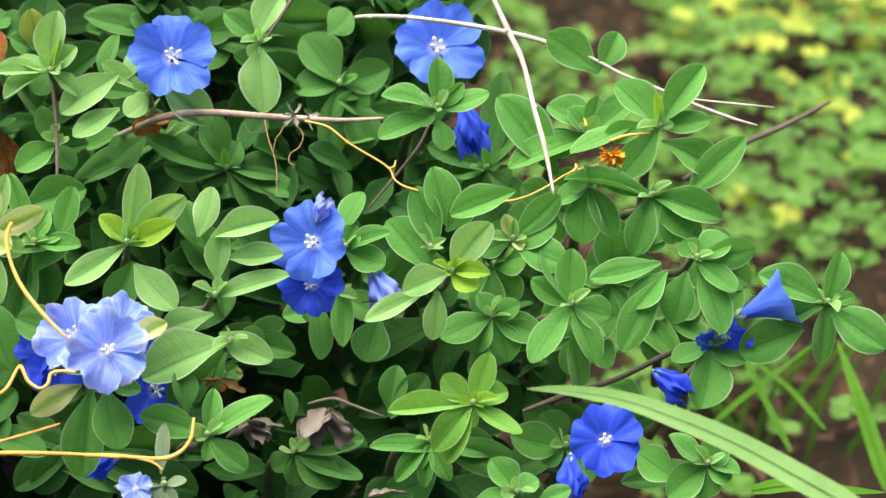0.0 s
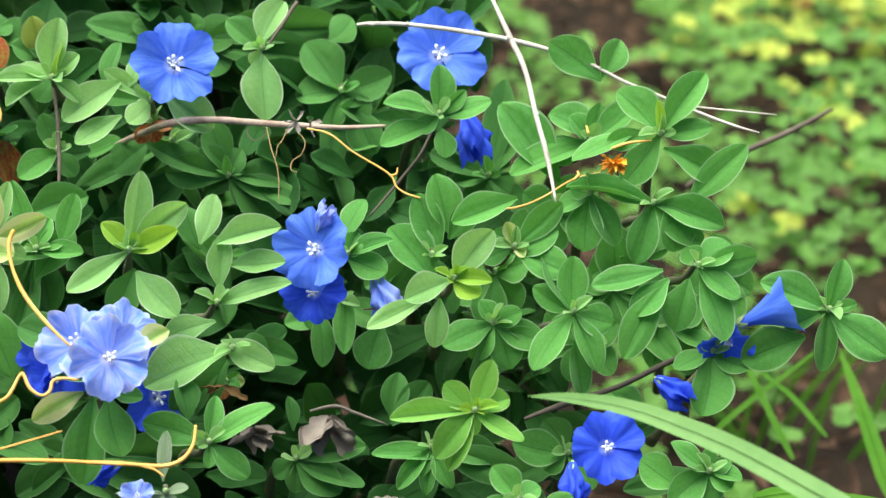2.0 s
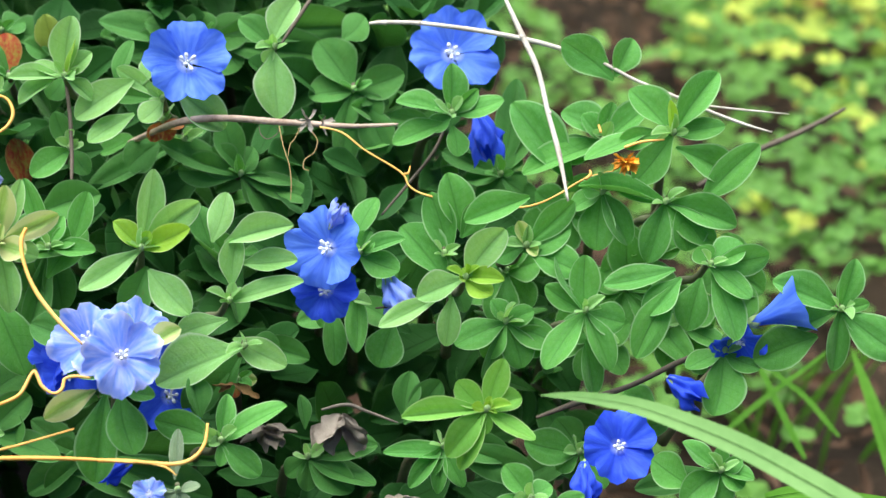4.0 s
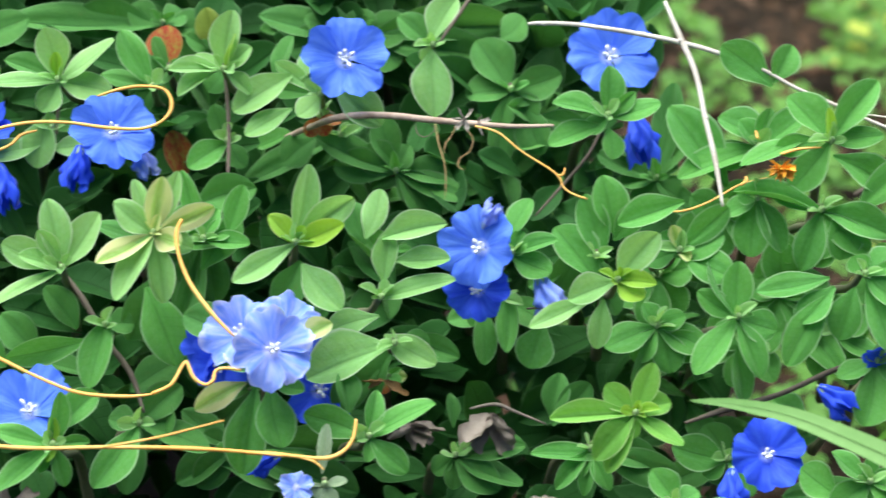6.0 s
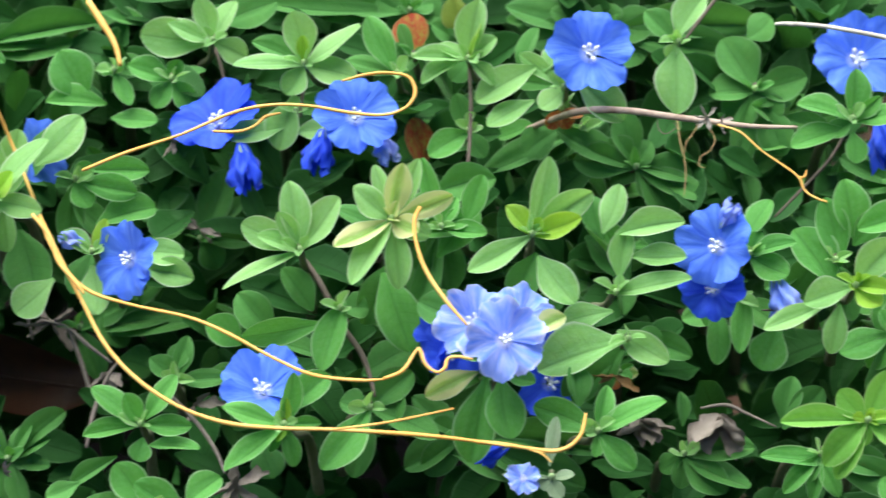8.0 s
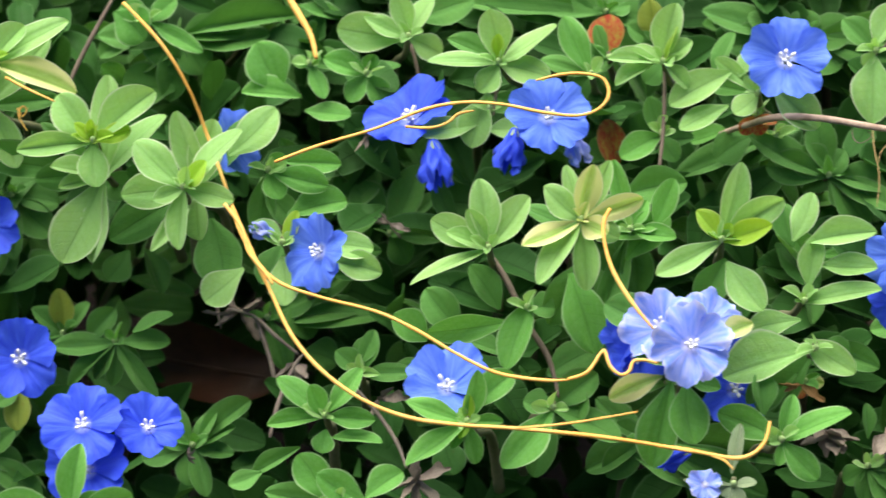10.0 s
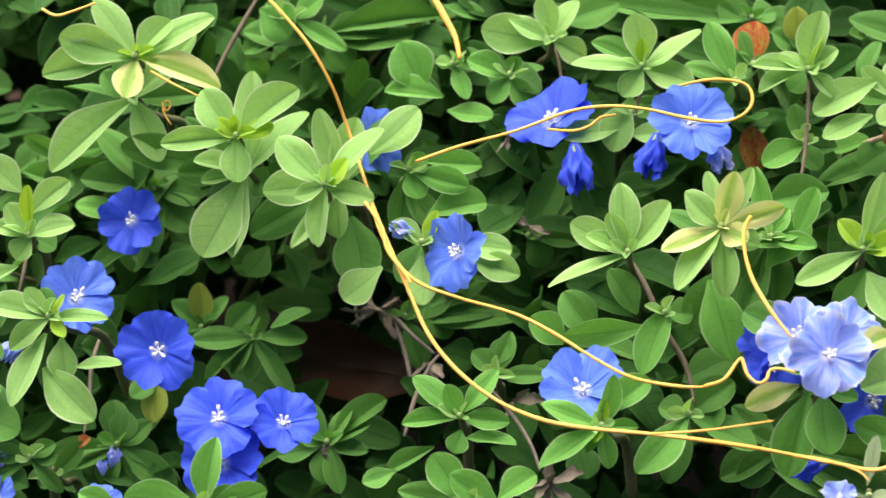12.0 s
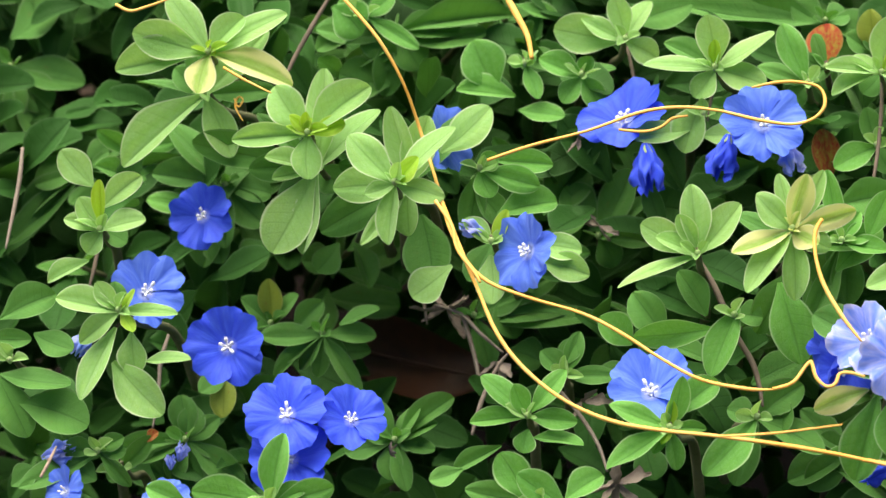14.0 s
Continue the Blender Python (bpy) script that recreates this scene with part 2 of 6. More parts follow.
def leaf_outline(u, blunt):
    """Half width of a leaf along its length: a short stalk, broadest past the middle, a rounded tip."""
    stalk = 0.05
    if u < 0.08:
        return stalk + (u / 0.08) ** 2 * 0.06
    s = (u - 0.08) / 0.92
    bow = max(0.0, math.sin(math.pi * s ** blunt))
    full = bow ** (0.85 if s ** blunt < 0.5 else 0.50)
    return 0.11 * (1 - s) + 0.5 * full * (1 - 0.11 * (1 - s))


def leaf_shape(k, rng, rows=13, cols=9):
    """A leaf of length 1 along +y and width 1, face up, with its own fold, curl and twist and margins that turn up."""
    fold, curl, twist = rng.uniform(0.06, 0.42), rng.uniform(-0.12, 0.30), rng.uniform(-0.40, 0.40)
    blunt, side, wave = rng.uniform(1.02, 1.28), rng.uniform(-0.07, 0.07), rng.uniform(0.005, 0.035)
    phase, puff, brim = rng.uniform(0, 6), rng.uniform(0.03, 0.12), rng.uniform(0.0, 0.10)
    lop = rng.uniform(-0.10, 0.10)

    def at(u, v):
        c = v * 2 - 1
        half = leaf_outline(min(u, 0.994), blunt)
        w = half * c * (1 + lop * c * math.sin(math.pi * u))
        x = w + side * math.sin(math.pi * u)
        z = fold * abs(w) + puff * (1 - abs(2 * abs(c) - 1)) * half - curl * u * u + twist * w * u + wave * math.sin(9 * u + phase + 2 * c) * abs(c) + brim * half * abs(c) ** 5
        return (x, u, z), (c, u)
    # columns gather at the margin, rows at the tip
    return sheet(rows, cols, lambda u, v: at(1 - (1 - u) ** 1.8, 0.5 + math.copysign(0.5 * abs(2 * v - 1) ** 0.8, v - 0.5)))


rng = random.Random(4)
LEAF_SHAPES = {}
for style in "ndylpsrgo":
    shapes = random.Random(11)
    LEAF_SHAPES[style] = [finish("leaf", leaf_shape(k, shapes), LEAF[style]) for k in range(9)]

VIEW = Vector((0.0, -0.90, 0.44))


def leaf_pose(base, tip, width, chance, lift=0.5):
    """Base and tip of a leaf and its width, all in metres; the face looks up and outwards from the bush."""
    a = Vector(tip) - Vector(base)
    length = a.length
    a.normalize()
    n = VIEW * 0.8 + Vector((0, 0, lift)) + Vector([chance.uniform(-0.32, 0.32) for _ in range(3)])
    n = (n - a * n.dot(a)).normalized()
    x = a.cross(n).normalized()
    turn = Matrix((x, a, n)).transposed().to_4x4()
    return Matrix.Translation(base) @ turn @ Matrix.Diagonal((width, length, length, 1))


def tube(name, points, radii, material, sides=7):
    """A smooth bent rod through a few points (metres), with its own radius at each."""
    pts, rad = [Vector(p) for p in points], list(radii)
    fine, wide = [], []
    for k in range(len(pts) - 1):
        p0, p1, p2, p3 = pts[max(k - 1, 0)], pts[k], pts[k + 1], pts[min(k + 2, len(pts) - 1)]
        steps = 5
        for s in range(steps + (k == len(pts) - 2)):
            t = s / steps
            fine.append(0.5 * (2 * p1 + (p2 - p0) * t + (2 * p0 - 5 * p1 + 4 * p2 - p3) * t * t + (3 * p1 - p0 - 3 * p2 + p3) * t ** 3))
            wide.append(rad[k] + (rad[k + 1] - rad[k]) * t)
    bm, rings = bmesh.new(), []
    for k, p in enumerate(fine):
        d = (fine[min(k + 1, len(fine) - 1)] - fine[max(k - 1, 0)]).normalized()
        s = d.cross(Vector((0.31, 0.2, 0.93))).normalized()
        q = d.cross(s)
        rings.append([bm.verts.new(p + (s * math.cos(6.2832 * j / sides) + q * math.sin(6.2832 * j / sides)) * wide[k]) for j in range(sides)])
    for a, b in zip(rings, rings[1:]):
        for j in range(sides):
            bm.faces.new((a[j], a[(j + 1) % sides], b[(j + 1) % sides], b[j]))
    bm.faces.new(rings[0][::-1])
    bm.faces.new(rings[-1])
    return finish(name, bm, material)


# ---- leafy shoots ----
SHOOT_LABELS = {
    "plain": "upright leafy shoot with oval downy green leaves",
    "young": "leafy shoot tip with bright yellow-green young leaves",
    "pale": "leafy shoot with pale yellow-green variegated leaves",
    "dark": "shoot of oval green leaves inside the bush, darkened for shade",
    "old": "shaded shoot with ageing olive-yellow mottled leaves",
    "grey": "small withering shoot with narrow grey-green leaves",
}


def shoot(kind, x, y, z, back=0.05, side=0.0):
    """A shoot at its tip (metres), with a stem that runs back and down into the bush."""
    s = tagged(new("leafy_shoot"), SHOOT_LABELS[kind], "plant shoot", "leafy shoots of the bush")
    s.location = (x, y, z)
    lean = rng.uniform(-0.012, 0.012)
    stem = tube("stem", [(0, 0, 0.002), (lean * 0.2 + side * 0.3, back * 0.25, -0.010), (lean * 0.7 + side * 0.7, back * 0.7, -0.024), (lean + side, back, -0.050)], (0.0007, 0.0011, 0.0014, 0.0017), WOOD if kind in ("dark", "old") else STEM)
    part("stem", stem, s)
    bud = bmesh.new()
    bmesh.ops.create_uvsphere(bud, u_segments=8, v_segments=5, radius=0.0009)
    for v in bud.verts:
        v.co.z *= 1.7
        v.co.x *= 1 + 0.2 * math.sin(v.co.z * 2000)
    part("tip_bud", finish("tip_bud", bud, BUD), s, pose(0, -0.001, 0.001, 30, 10, 0))
    turn = rng.uniform(0, 6.28)
    for k in range(0 if kind == "grey" else 4):
        a, size = turn + 2.4 * k, rng.uniform(0.0035, 0.005) + 0.0012 * k
        d = (VIEW * 0.7 + Vector((math.cos(a) * 0.8, 0.2, 0.45 + 0.6 * math.sin(a)))).normalized()
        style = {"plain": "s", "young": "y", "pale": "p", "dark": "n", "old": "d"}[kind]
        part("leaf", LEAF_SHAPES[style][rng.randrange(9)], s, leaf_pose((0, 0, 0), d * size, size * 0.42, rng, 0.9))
    return s


def leaf(s, style, width, tx, ty, tz, bx=0.0, by=0.0, bz=0.0):
    """One leaf of a shoot: its width, its tip and its foot from the shoot's tip, in millimetres."""
    m = leaf_pose((bx / 1000, by / 1000, bz / 1000), (tx / 1000, ty / 1000, tz / 1000), width / 1000, rng)
    return part("leaf", LEAF_SHAPES[style][rng.randrange(9)], s, m)


# ---- flowers ----
def petal_shape(k, chance, ruffle):
    """One of five lobes of a funnel flower of radius 1, round +z, the lobe along +y."""
    phase, lift, notch = chance.uniform(0, 6), chance.uniform(-0.14, 0.12), chance.uniform(0.02, 0.11)
    at_notch, crease, drop, reach = chance.uniform(-0.15, 0.15), chance.uniform(0.02, 0.06), chance.uniform(0.20, 0.38), chance.uniform(4, 9)

    def at(u, v):
        c = v * 2 - 1
        r = 0.06 + 0.94 * u
        outer = 1 - notch * math.exp(-((c - at_notch) / 0.17) ** 2) - drop * abs(c) ** 3.0 + ruffle * (0.014 * math.sin(9 * c + phase) + 0.010 * math.sin(23 * c + 2 * phase))
        r *= 1 + (outer - 1) * u ** 2
        a = c * radians(36 + reach * u)
        z = -0.34 * (1 - u) ** 1.8 + 0.06 * c * u + lift * u * u + 0.085 * ruffle * math.sin(4 * c + phase) * u ** 2 - 0.08 * c * c * u * u - crease * math.exp(-(c / 0.14) ** 2) * u + 0.03 * ruffle * math.sin(11 * c + phase + 3 * u) * u ** 3
        return (r * math.sin(a), r * math.cos(a), z), (c, u)
    return sheet(9, 17, at)


PETAL_SHAPES = {}
for tone in PETAL:
    shapes = random.Random(3)
    PETAL_SHAPES[tone] = [finish("petal", petal_shape(k, shapes, 2.0 if tone == "pale" else 1.15), PETAL[tone]) for k in range(9)]


def star_shape():
    """The white five-rayed eye in the throat."""
    bm = bmesh.new()
    mid = bm.verts.new((0, 0, -0.20))
    ring = []
    for k in range(10):
        r = 0.17 if k % 2 == 0 else 0.06
        ring.append(bm.verts.new((r * math.sin(k * 0.62832), r * math.cos(k * 0.62832), -0.235 + (0.05 if k % 2 == 0 else 0.0))))
    for k in range(10):
        bm.faces.new((mid, ring[(k + 1) % 10], ring[k]))
    return finish("eye", bm, WHITE)


def turned(name, profile, sides, material):
    """A small turned shape round +z: (height, radius) from its foot to its tip."""
    bm, rings = bmesh.new(), []
    for z, r in profile:
        rings.append([bm.verts.new((r * math.cos(6.28319 * j / sides), r * math.sin(6.28319 * j / sides), z)) for j in range(sides)])
    for a, b in zip(rings, rings[1:]):
        for j in range(sides):
            bm.faces.new((a[j], a[(j + 1) % sides], b[(j + 1) % sides], b[j]))
    return finish(name, bm, material)


def sepal_shape():
    """One narrow downy sepal along +z, leaning out along +x."""
    bm = bmesh.new()
    q = []
    for r, z, w in ((0.03, -0.75, 0.03), (0.12, -0.55, 0.085), (0.15, -0.45, 0.06), (0.19, -0.32, 0.012)):
        for side in (-1, 0, 1):
            q.append(bm.verts.new((r - 0.02 * abs(side), side * w, z)))
    for k in range(3):
        for c in range(2):
            a = 3 * k + c
            bm.faces.new((q[a], q[a + 1], q[a + 4], q[a + 3]))
    return finish("sepal", bm, BUD)


def throat_shape(material):
    bm, rings = bmesh.new(), []
    for z, r in ((-0.72, 0.05), (-0.5, 0.07), (-0.34, 0.10), (-0.27, 0.15)):
        rings.append([bm.verts.new((r * math.cos(0.7854 * j), r * math.sin(0.7854 * j), z)) for j in range(8)])
    for a, b in zip(rings, rings[1:]):
        for j in range(8):
            bm.faces.new((a[j], a[(j + 1) % 8], b[(j + 1) % 8], b[j]))
    return finish("tube", bm, material)


EYE_STAR, SEPAL = star_shape(), sepal_shape()
STAMEN = turned("stamen", ((0, 0.026), (0.08, 0.020), (0.19, 0.017)), 6, WHITE)
ANTHER = turned("anther", ((0.15, 0.014), (0.175, 0.044), (0.23, 0.046), (0.285, 0.034), (0.30, 0.008)), 7, WHITE)
CALYX = turned("calyx", ((-0.80, 0.02), (-0.74, 0.055), (-0.62, 0.075), (-0.52, 0.075)), 8, BUD)


def calyx(f, m=None):
    """The green cup behind a flower, with its five sepals."""
    c = part("calyx", CALYX, f, m, "downy green calyx")
    for k in range(5):
        part("sepal", SEPAL, c, pose(0, 0, 0, 0, 0, 72 * k + 34))
    return c


TUBES = {tone: throat_shape(m) for tone, m in PETAL.items()}
FLOWER_LABELS = {
    "deep": "open five-lobed deep blue flower with a white eye",
    "sky": "open five-lobed sky blue flower with white stamens",
    "pale": "open ruffled lavender blue flower with white stamens",
}


def facing(right, up, spin=0.0):
    """A turn whose z looks out of the bush, leaning to the right and up."""
    n = (VIEW + Vector((1, 0, 0)) * right + Vector((0, 0.44, 0.90)) * up).normalized()
    x = Vector((0, 0, 1)).cross(n)
    x = x.normalized() if x.length > 0.05 else Vector((1, 0, 0))
    return Matrix((x, n.cross(x), n)).transposed().to_4x4() @ pose(0, 0, 0, 0, 0, spin)


def flower(tone, x, y, z, wide, right, up):
    """An open flower at its eye (metres), its width in millimetres, leaning out of the bush by right and up."""
    f = tagged(new("flower"), FLOWER_LABELS[tone], "flower", "blue flowers of the bush")
    r = wide / 2000
    f.matrix_basis = Matrix.Translation((x, y, z)) @ facing(right, up, rng.uniform(0, 72)) @ Matrix.Diagonal((r, r, r, 1))
    for k in range(5):
        part("petal", PETAL_SHAPES[tone][rng.randrange(9)], f, pose(0, 0, 0.012 * k, rng.uniform(-6, 9), rng.uniform(-5, 5), 72 * k + rng.uniform(-4, 4)) @ Matrix.Diagonal((rng.uniform(1.0, 1.1), rng.uniform(0.92, 1.06), 1.0, 1)))
    part("eye", EYE_STAR, f, pose(0, 0, 0.05), "white star-shaped eye")
    part("tube", TUBES[tone], f)
    for k in range(5):
        stamen = part("stamen", STAMEN, f, pose(0.03 * math.sin(1.2566 * k), 0.03 * math.cos(1.2566 * k), -0.17, -rng.uniform(14, 48), 0, -72 * k + rng.uniform(-15, 15)) @ Matrix.Diagonal((1.0, 1.0, rng.uniform(0.65, 1.05), 1)), "white stamen")
        part("anther", ANTHER, stamen)
    calyx(f)
    return f


def wilted(tone, x, y, z, length, right, up, flare=0.0):
    """A flower seen from its side, closed and twisted, or a trumpet that flares: its foot (metres), length in millimetres and the way it points."""
    f = tagged(new("flower" if flare else "wilted_flower"), "sky blue trumpet flower seen from its side" if flare else {"deep": "closed crumpled deep blue flower, twisted shut", "pale": "withering closed flower, whitish and lavender"}[tone], "flower", "closed flowers of the bush")
    d = Vector((1, 0, 0)) * right + Vector((0, 0.35, 0.9)) * up + VIEW * 0.25
    f.matrix_basis = Matrix.Translation((x, y, z)) @ d.to_track_quat("Z", "Y").to_matrix().to_4x4() @ Matrix.Diagonal((length / 1000, length / 1000, length / 1000, 1))
    shift = rng.uniform(0, 6)

    def at(u, v):
        a = v * 2 * math.pi
        if flare:
            r = (0.06 + flare * u ** 1.7) * (1 + 0.10 * math.sin(5 * a + shift) * u)
            return (r * math.cos(a), r * math.sin(a), u + 0.025 * math.sin(5 * a + shift) * u * u), (v * 2 - 1, 0.4 + 0.6 * u)
        r = (0.07 + 0.30 * u ** 0.9 if u < 0.75 else 0.30 - 0.3 * (u - 0.75)) * (1 + 0.34 * math.sin(5 * a + 5 * u + shift) + 0.26 * math.sin(8 * a - 7 * u) * u + 0.20 * math.sin(13 * a + 9 * u + 2 * shift) * u ** 2)
        return (r * math.cos(a), r * math.sin(a), u * 0.9 + (0.15 * math.sin(3 * a + shift) + 0.09 * math.sin(10 * a + shift)) * u * u), (v * 2 - 1, 0.4 + 0.6 * u)
    part("corolla", finish("corolla", sheet(11, 41, at), PETAL[tone]), f)
    calyx(f, pose(0, 0, 0.42) @ Matrix.Diagonal((0.8, 0.8, 0.6, 1)))
    return f


# ---- strands, twigs, blades ----
def strand(radius, *points, deep=False):
    """A leafless orange twining vine through points in millimetres."""
    pts = [Vector(p) / 1000 for p in points]
    radii = [0.92 * radius / 1000 * (1 + 0.12 * math.sin(2.3 * k)) for k in range(len(pts))]
    radii[-1] *= 0.6
    v = new("twining_vine", tube("twining_vine", pts, radii, ORANGE_DEEP if deep else ORANGE))
    return tagged(v, "thin leafless orange vine strand draped over leaves", "vine", "orange vine strands")


def twig(name, label, material, thick, *points, taper=0.6, buds=True):
    """A dry twig through points in millimetres, thick in millimetres, with little bud scars."""
    t = tagged(new(name), label, "twig")
    pts = [Vector(p) / 1000 for p in points]
    t.location = pts[0]
    own = [p - pts[0] for p in pts]
    n = len(own) - 1
    radii = [thick / 2000 * (1 - (1 - taper) * k / n) * (1 + 0.1 * math.sin(5 * k)) * rng.uniform(0.85, 1.12) for k in range(n + 1)]
    radii[0], radii[-1] = radii[0] * 0.55, radii[-1] * 0.6
    part("shaft", tube("shaft", own, radii, material), t)
    if buds:
        for k in range(1, n + 1):
            if rng.random() < 0.45:
                continue
            b = bmesh.new()
            bmesh.ops.create_icosphere(b, subdivisions=1, radius=radii[k] * 0.85)
            for v in b.verts:
                v.co += Vector([rng.uniform(-0.3, 0.3) * radii[k] for _ in range(3)])
                v.co.z *= 1.4
            part("bud_scar", finish("bud_scar", b, material), t, Matrix.Translation(own[k] + Vector((rng.uniform(-0.8, 0.8), -0.4, rng.uniform(-0.2, 0.8))) * radii[k]))
    return t


def blade(width, *points, material=None):
    """A grass blade through points in millimetres, creased along the middle."""
    pts = [Vector(p) / 1000 for p in points]
    n = len(pts)

    def at(u, v):
        c = v * 2 - 1
        s = min(u * (n - 1), n - 1.001)
        k = int(s)
        t = s - k
        p0, p1, p2, p3 = pts[max(k - 1, 0)], pts[k], pts[k + 1], pts[min(k + 2, n - 1)]
        p = 0.5 * (2 * p1 + (p2 - p0) * t + (2 * p0 - 5 * p1 + 4 * p2 - p3) * t * t + (3 * p1 - p0 - 3 * p2 + p3) * t ** 3)
        d = (p2 - p1).normalized()
        side = d.cross(VIEW + Vector((0, 0, 0.5))).normalized()
        w = width / 2000 * (1 - u ** 3) * min(1, 0.5 + 3 * u)
        return p + side * c * w - VIEW * 0.12 * w * (1 - abs(c)), (c, u)
    g = tagged(new("grass_blade"), "long narrow arching green grass blade", "grass", "grass blades beside the bush")
    part("blade", finish("blade", sheet(25, 5, at), material or GRASS), g)
    part("midrib", tube("midrib", [p + VIEW * 0.0002 for p in pts], [width / 26000 * (1 - 0.9 * k / (n - 1)) for k in range(n)], material or GRASS, 5), g)
    return g


def withered(x, y, z, size, seed, label="crumpled withered brown leaf", petals=4, material=None, hang=0.0):
    """A dried, curled bunch of shrivelled lobes: its middle in metres, its size in millimetres."""
    w = tagged(new("withered_leaf"), label, "dry leaf", "withered leaves in the bush")
    w.location = (x, y, z)
    chance = random.Random(seed)
    for k in range(petals):
        curl, twist, phase = chance.uniform(0.5, 1.3), chance.uniform(-1.5, 1.5), chance.uniform(0, 6)

        def at(u, v):
            c = v * 2 - 1
            wide = (0.22 + 0.10 * hang) * math.sin(math.pi * (0.1 + 0.86 * u)) * (1 + 0.25 * math.sin(11 * u + phase))
            a = twist * u + c * 1.1
            return (wide * math.sin(a), u, curl * u * u * 0.4 + wide * (1 - math.cos(a)) + 0.03 * math.sin(17 * u + 5 * c + phase)), (c, u)
        d = VIEW * chance.uniform(0, 0.5) + Vector((chance.uniform(-1, 1) * (1 - 0.6 * hang), 0, chance.uniform(-1.1, 0.5 - 0.9 * hang)))
        q = d.to_track_quat("Y", "Z").to_matrix().to_4x4()
        r = size / 1000 * chance.uniform(0.6, 1.0)
        part("lobe", finish("lobe", sheet(11, 7, at), material or DRY), w, q @ Matrix.Diagonal((r, r, r, 1)))
    return w


def dead_leaf(x, y, z, long, wide):
    """A large fallen leaf, rolled up at its edges, lying in the hollow (metres)."""
    def at(u, v):
        c = v * 2 - 1
        w = math.sin(math.pi * (0.04 + 0.94 * u)) ** 0.6
        a = 0.9 * c
        return ((u - 0.5) * long, -wide * 0.5 * math.sin(a) * w + 0.05 * wide * math.sin(7 * u), wide * 0.3 * (1 - math.cos(1.6 * a)) * w + 0.06 * wide * math.sin(9 * u + 3 * c)), (c, u)
    d = tagged(new("dead_leaf"), "large fallen reddish-brown leaf, rolled at its edges", "dry leaf")
    d.matrix_basis = pose(x, y, z, 48, 6, -4)
    part("blade", finish("blade", sheet(17, 11, at), DEAD_LEAF), d)
    part("midrib", tube("midrib", [(-0.55 * long, 0, 0.001), (-0.2 * long, 0, 0.001), (0.2 * long, 0, 0.001), (0.5 * long, 0, 0.002)], (0.0008, 0.0007, 0.0005, 0.0003), DEAD_LEAF), d)
    return d


# ---- the ground and the inside of the bush ----
def rise(y):
    """Height of the bush's outside."""
    return min(0.25 + 0.9 * y, 0.36 + 0.1 * y)


def in_bush(x, y):
    """How far inside the bush's plan a place lies: 1 in the middle, 0 past its uneven edge."""
    wob = 0.05 * noise.noise(Vector((x * 5, y * 5, 1)))
    right = (0.165 - 0.25 * (y + 0.05) - x) / 0.03
    left = (x + 0.50 + wob - 0.5 * max(0.0, y - 0.25) ** 2) / 0.08
    back = (0.72 + 2 * wob - 0.4 * abs(x + 0.2) - y) / 0.12
    front = (y + 0.36) / 0.05
    return max(0.0, min(1.0, right, left, back, front))


def ground_mesh():
    """One sheet to the horizon: fine near the bush, heaped under it and coloured darker for its shade."""
    def steps(near, far):
        mid = [-near + 2 * near * k / 90 for k in range(91)]
        out = [near * 1.5 ** k for k in range(1, 18)]
        return [-v for v in reversed(out)] + mid + out
    xs, ys = steps(1.6, 0), steps(1.6, 0)
    bm = bmesh.new()
    rows = []
    for y in ys:
        row = []
        for x in xs:
            h = 0.012 * noise.noise(Vector((x * 6, y * 6, 0))) + 0.006 * noise.noise(Vector((x * 25, y * 25, 3)))
            if abs(x) > 3 or abs(y) > 3:
                h = 0
            row.append(bm.verts.new((x, y, h + 0.03 * in_bush(x, y))))
        rows.append(row)
    for a, b in zip(rows, rows[1:]):
        for k in range(len(a) - 1):
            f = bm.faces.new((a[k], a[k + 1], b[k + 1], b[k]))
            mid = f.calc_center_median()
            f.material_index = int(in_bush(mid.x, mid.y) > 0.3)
    return finish("ground", bm, [EARTH, SOIL_SHADED])


tagged(new("ground", ground_mesh()), "dark bare earth under and beside the bush", "ground", kind="structure")


def joined_leaves(name, places, material, seed, rows=8, cols=5):
    """Many leaves in one mesh: (pose, width and length) a leaf."""
    chance = random.Random(seed)
    shapes = []
    for k in range(6):
        bm = leaf_shape(k, chance, rows, cols)
        layer = bm.loops.layers.uv["leaf"]
        bm.verts.index_update()
        shapes.append(([v.co.copy() for v in bm.verts], [[v.index for v in f.verts] for f in bm.faces], [tuple(l[layer].uv) for f in bm.faces for l in f.loops]))
        bm.free()
    verts, faces, uvs = [], [], []
    for m in places:
        co, fs, uv = shapes[chance.randrange(6)]
        start = len(verts)
        verts.extend(tuple(m @ v) for v in co)
        faces.extend([[start + i for i in f] for f in fs])
        uvs.extend(uv)
    me = bpy.data.meshes.new(name)
    me.from_pydata(verts, [], faces)
    layer = me.uv_layers.new(name="leaf")
    layer.data.foreach_set("uv", [c for uv in uvs for c in uv])
    me.materials.append(material)
    me.shade_smooth()
    return new(name, me)


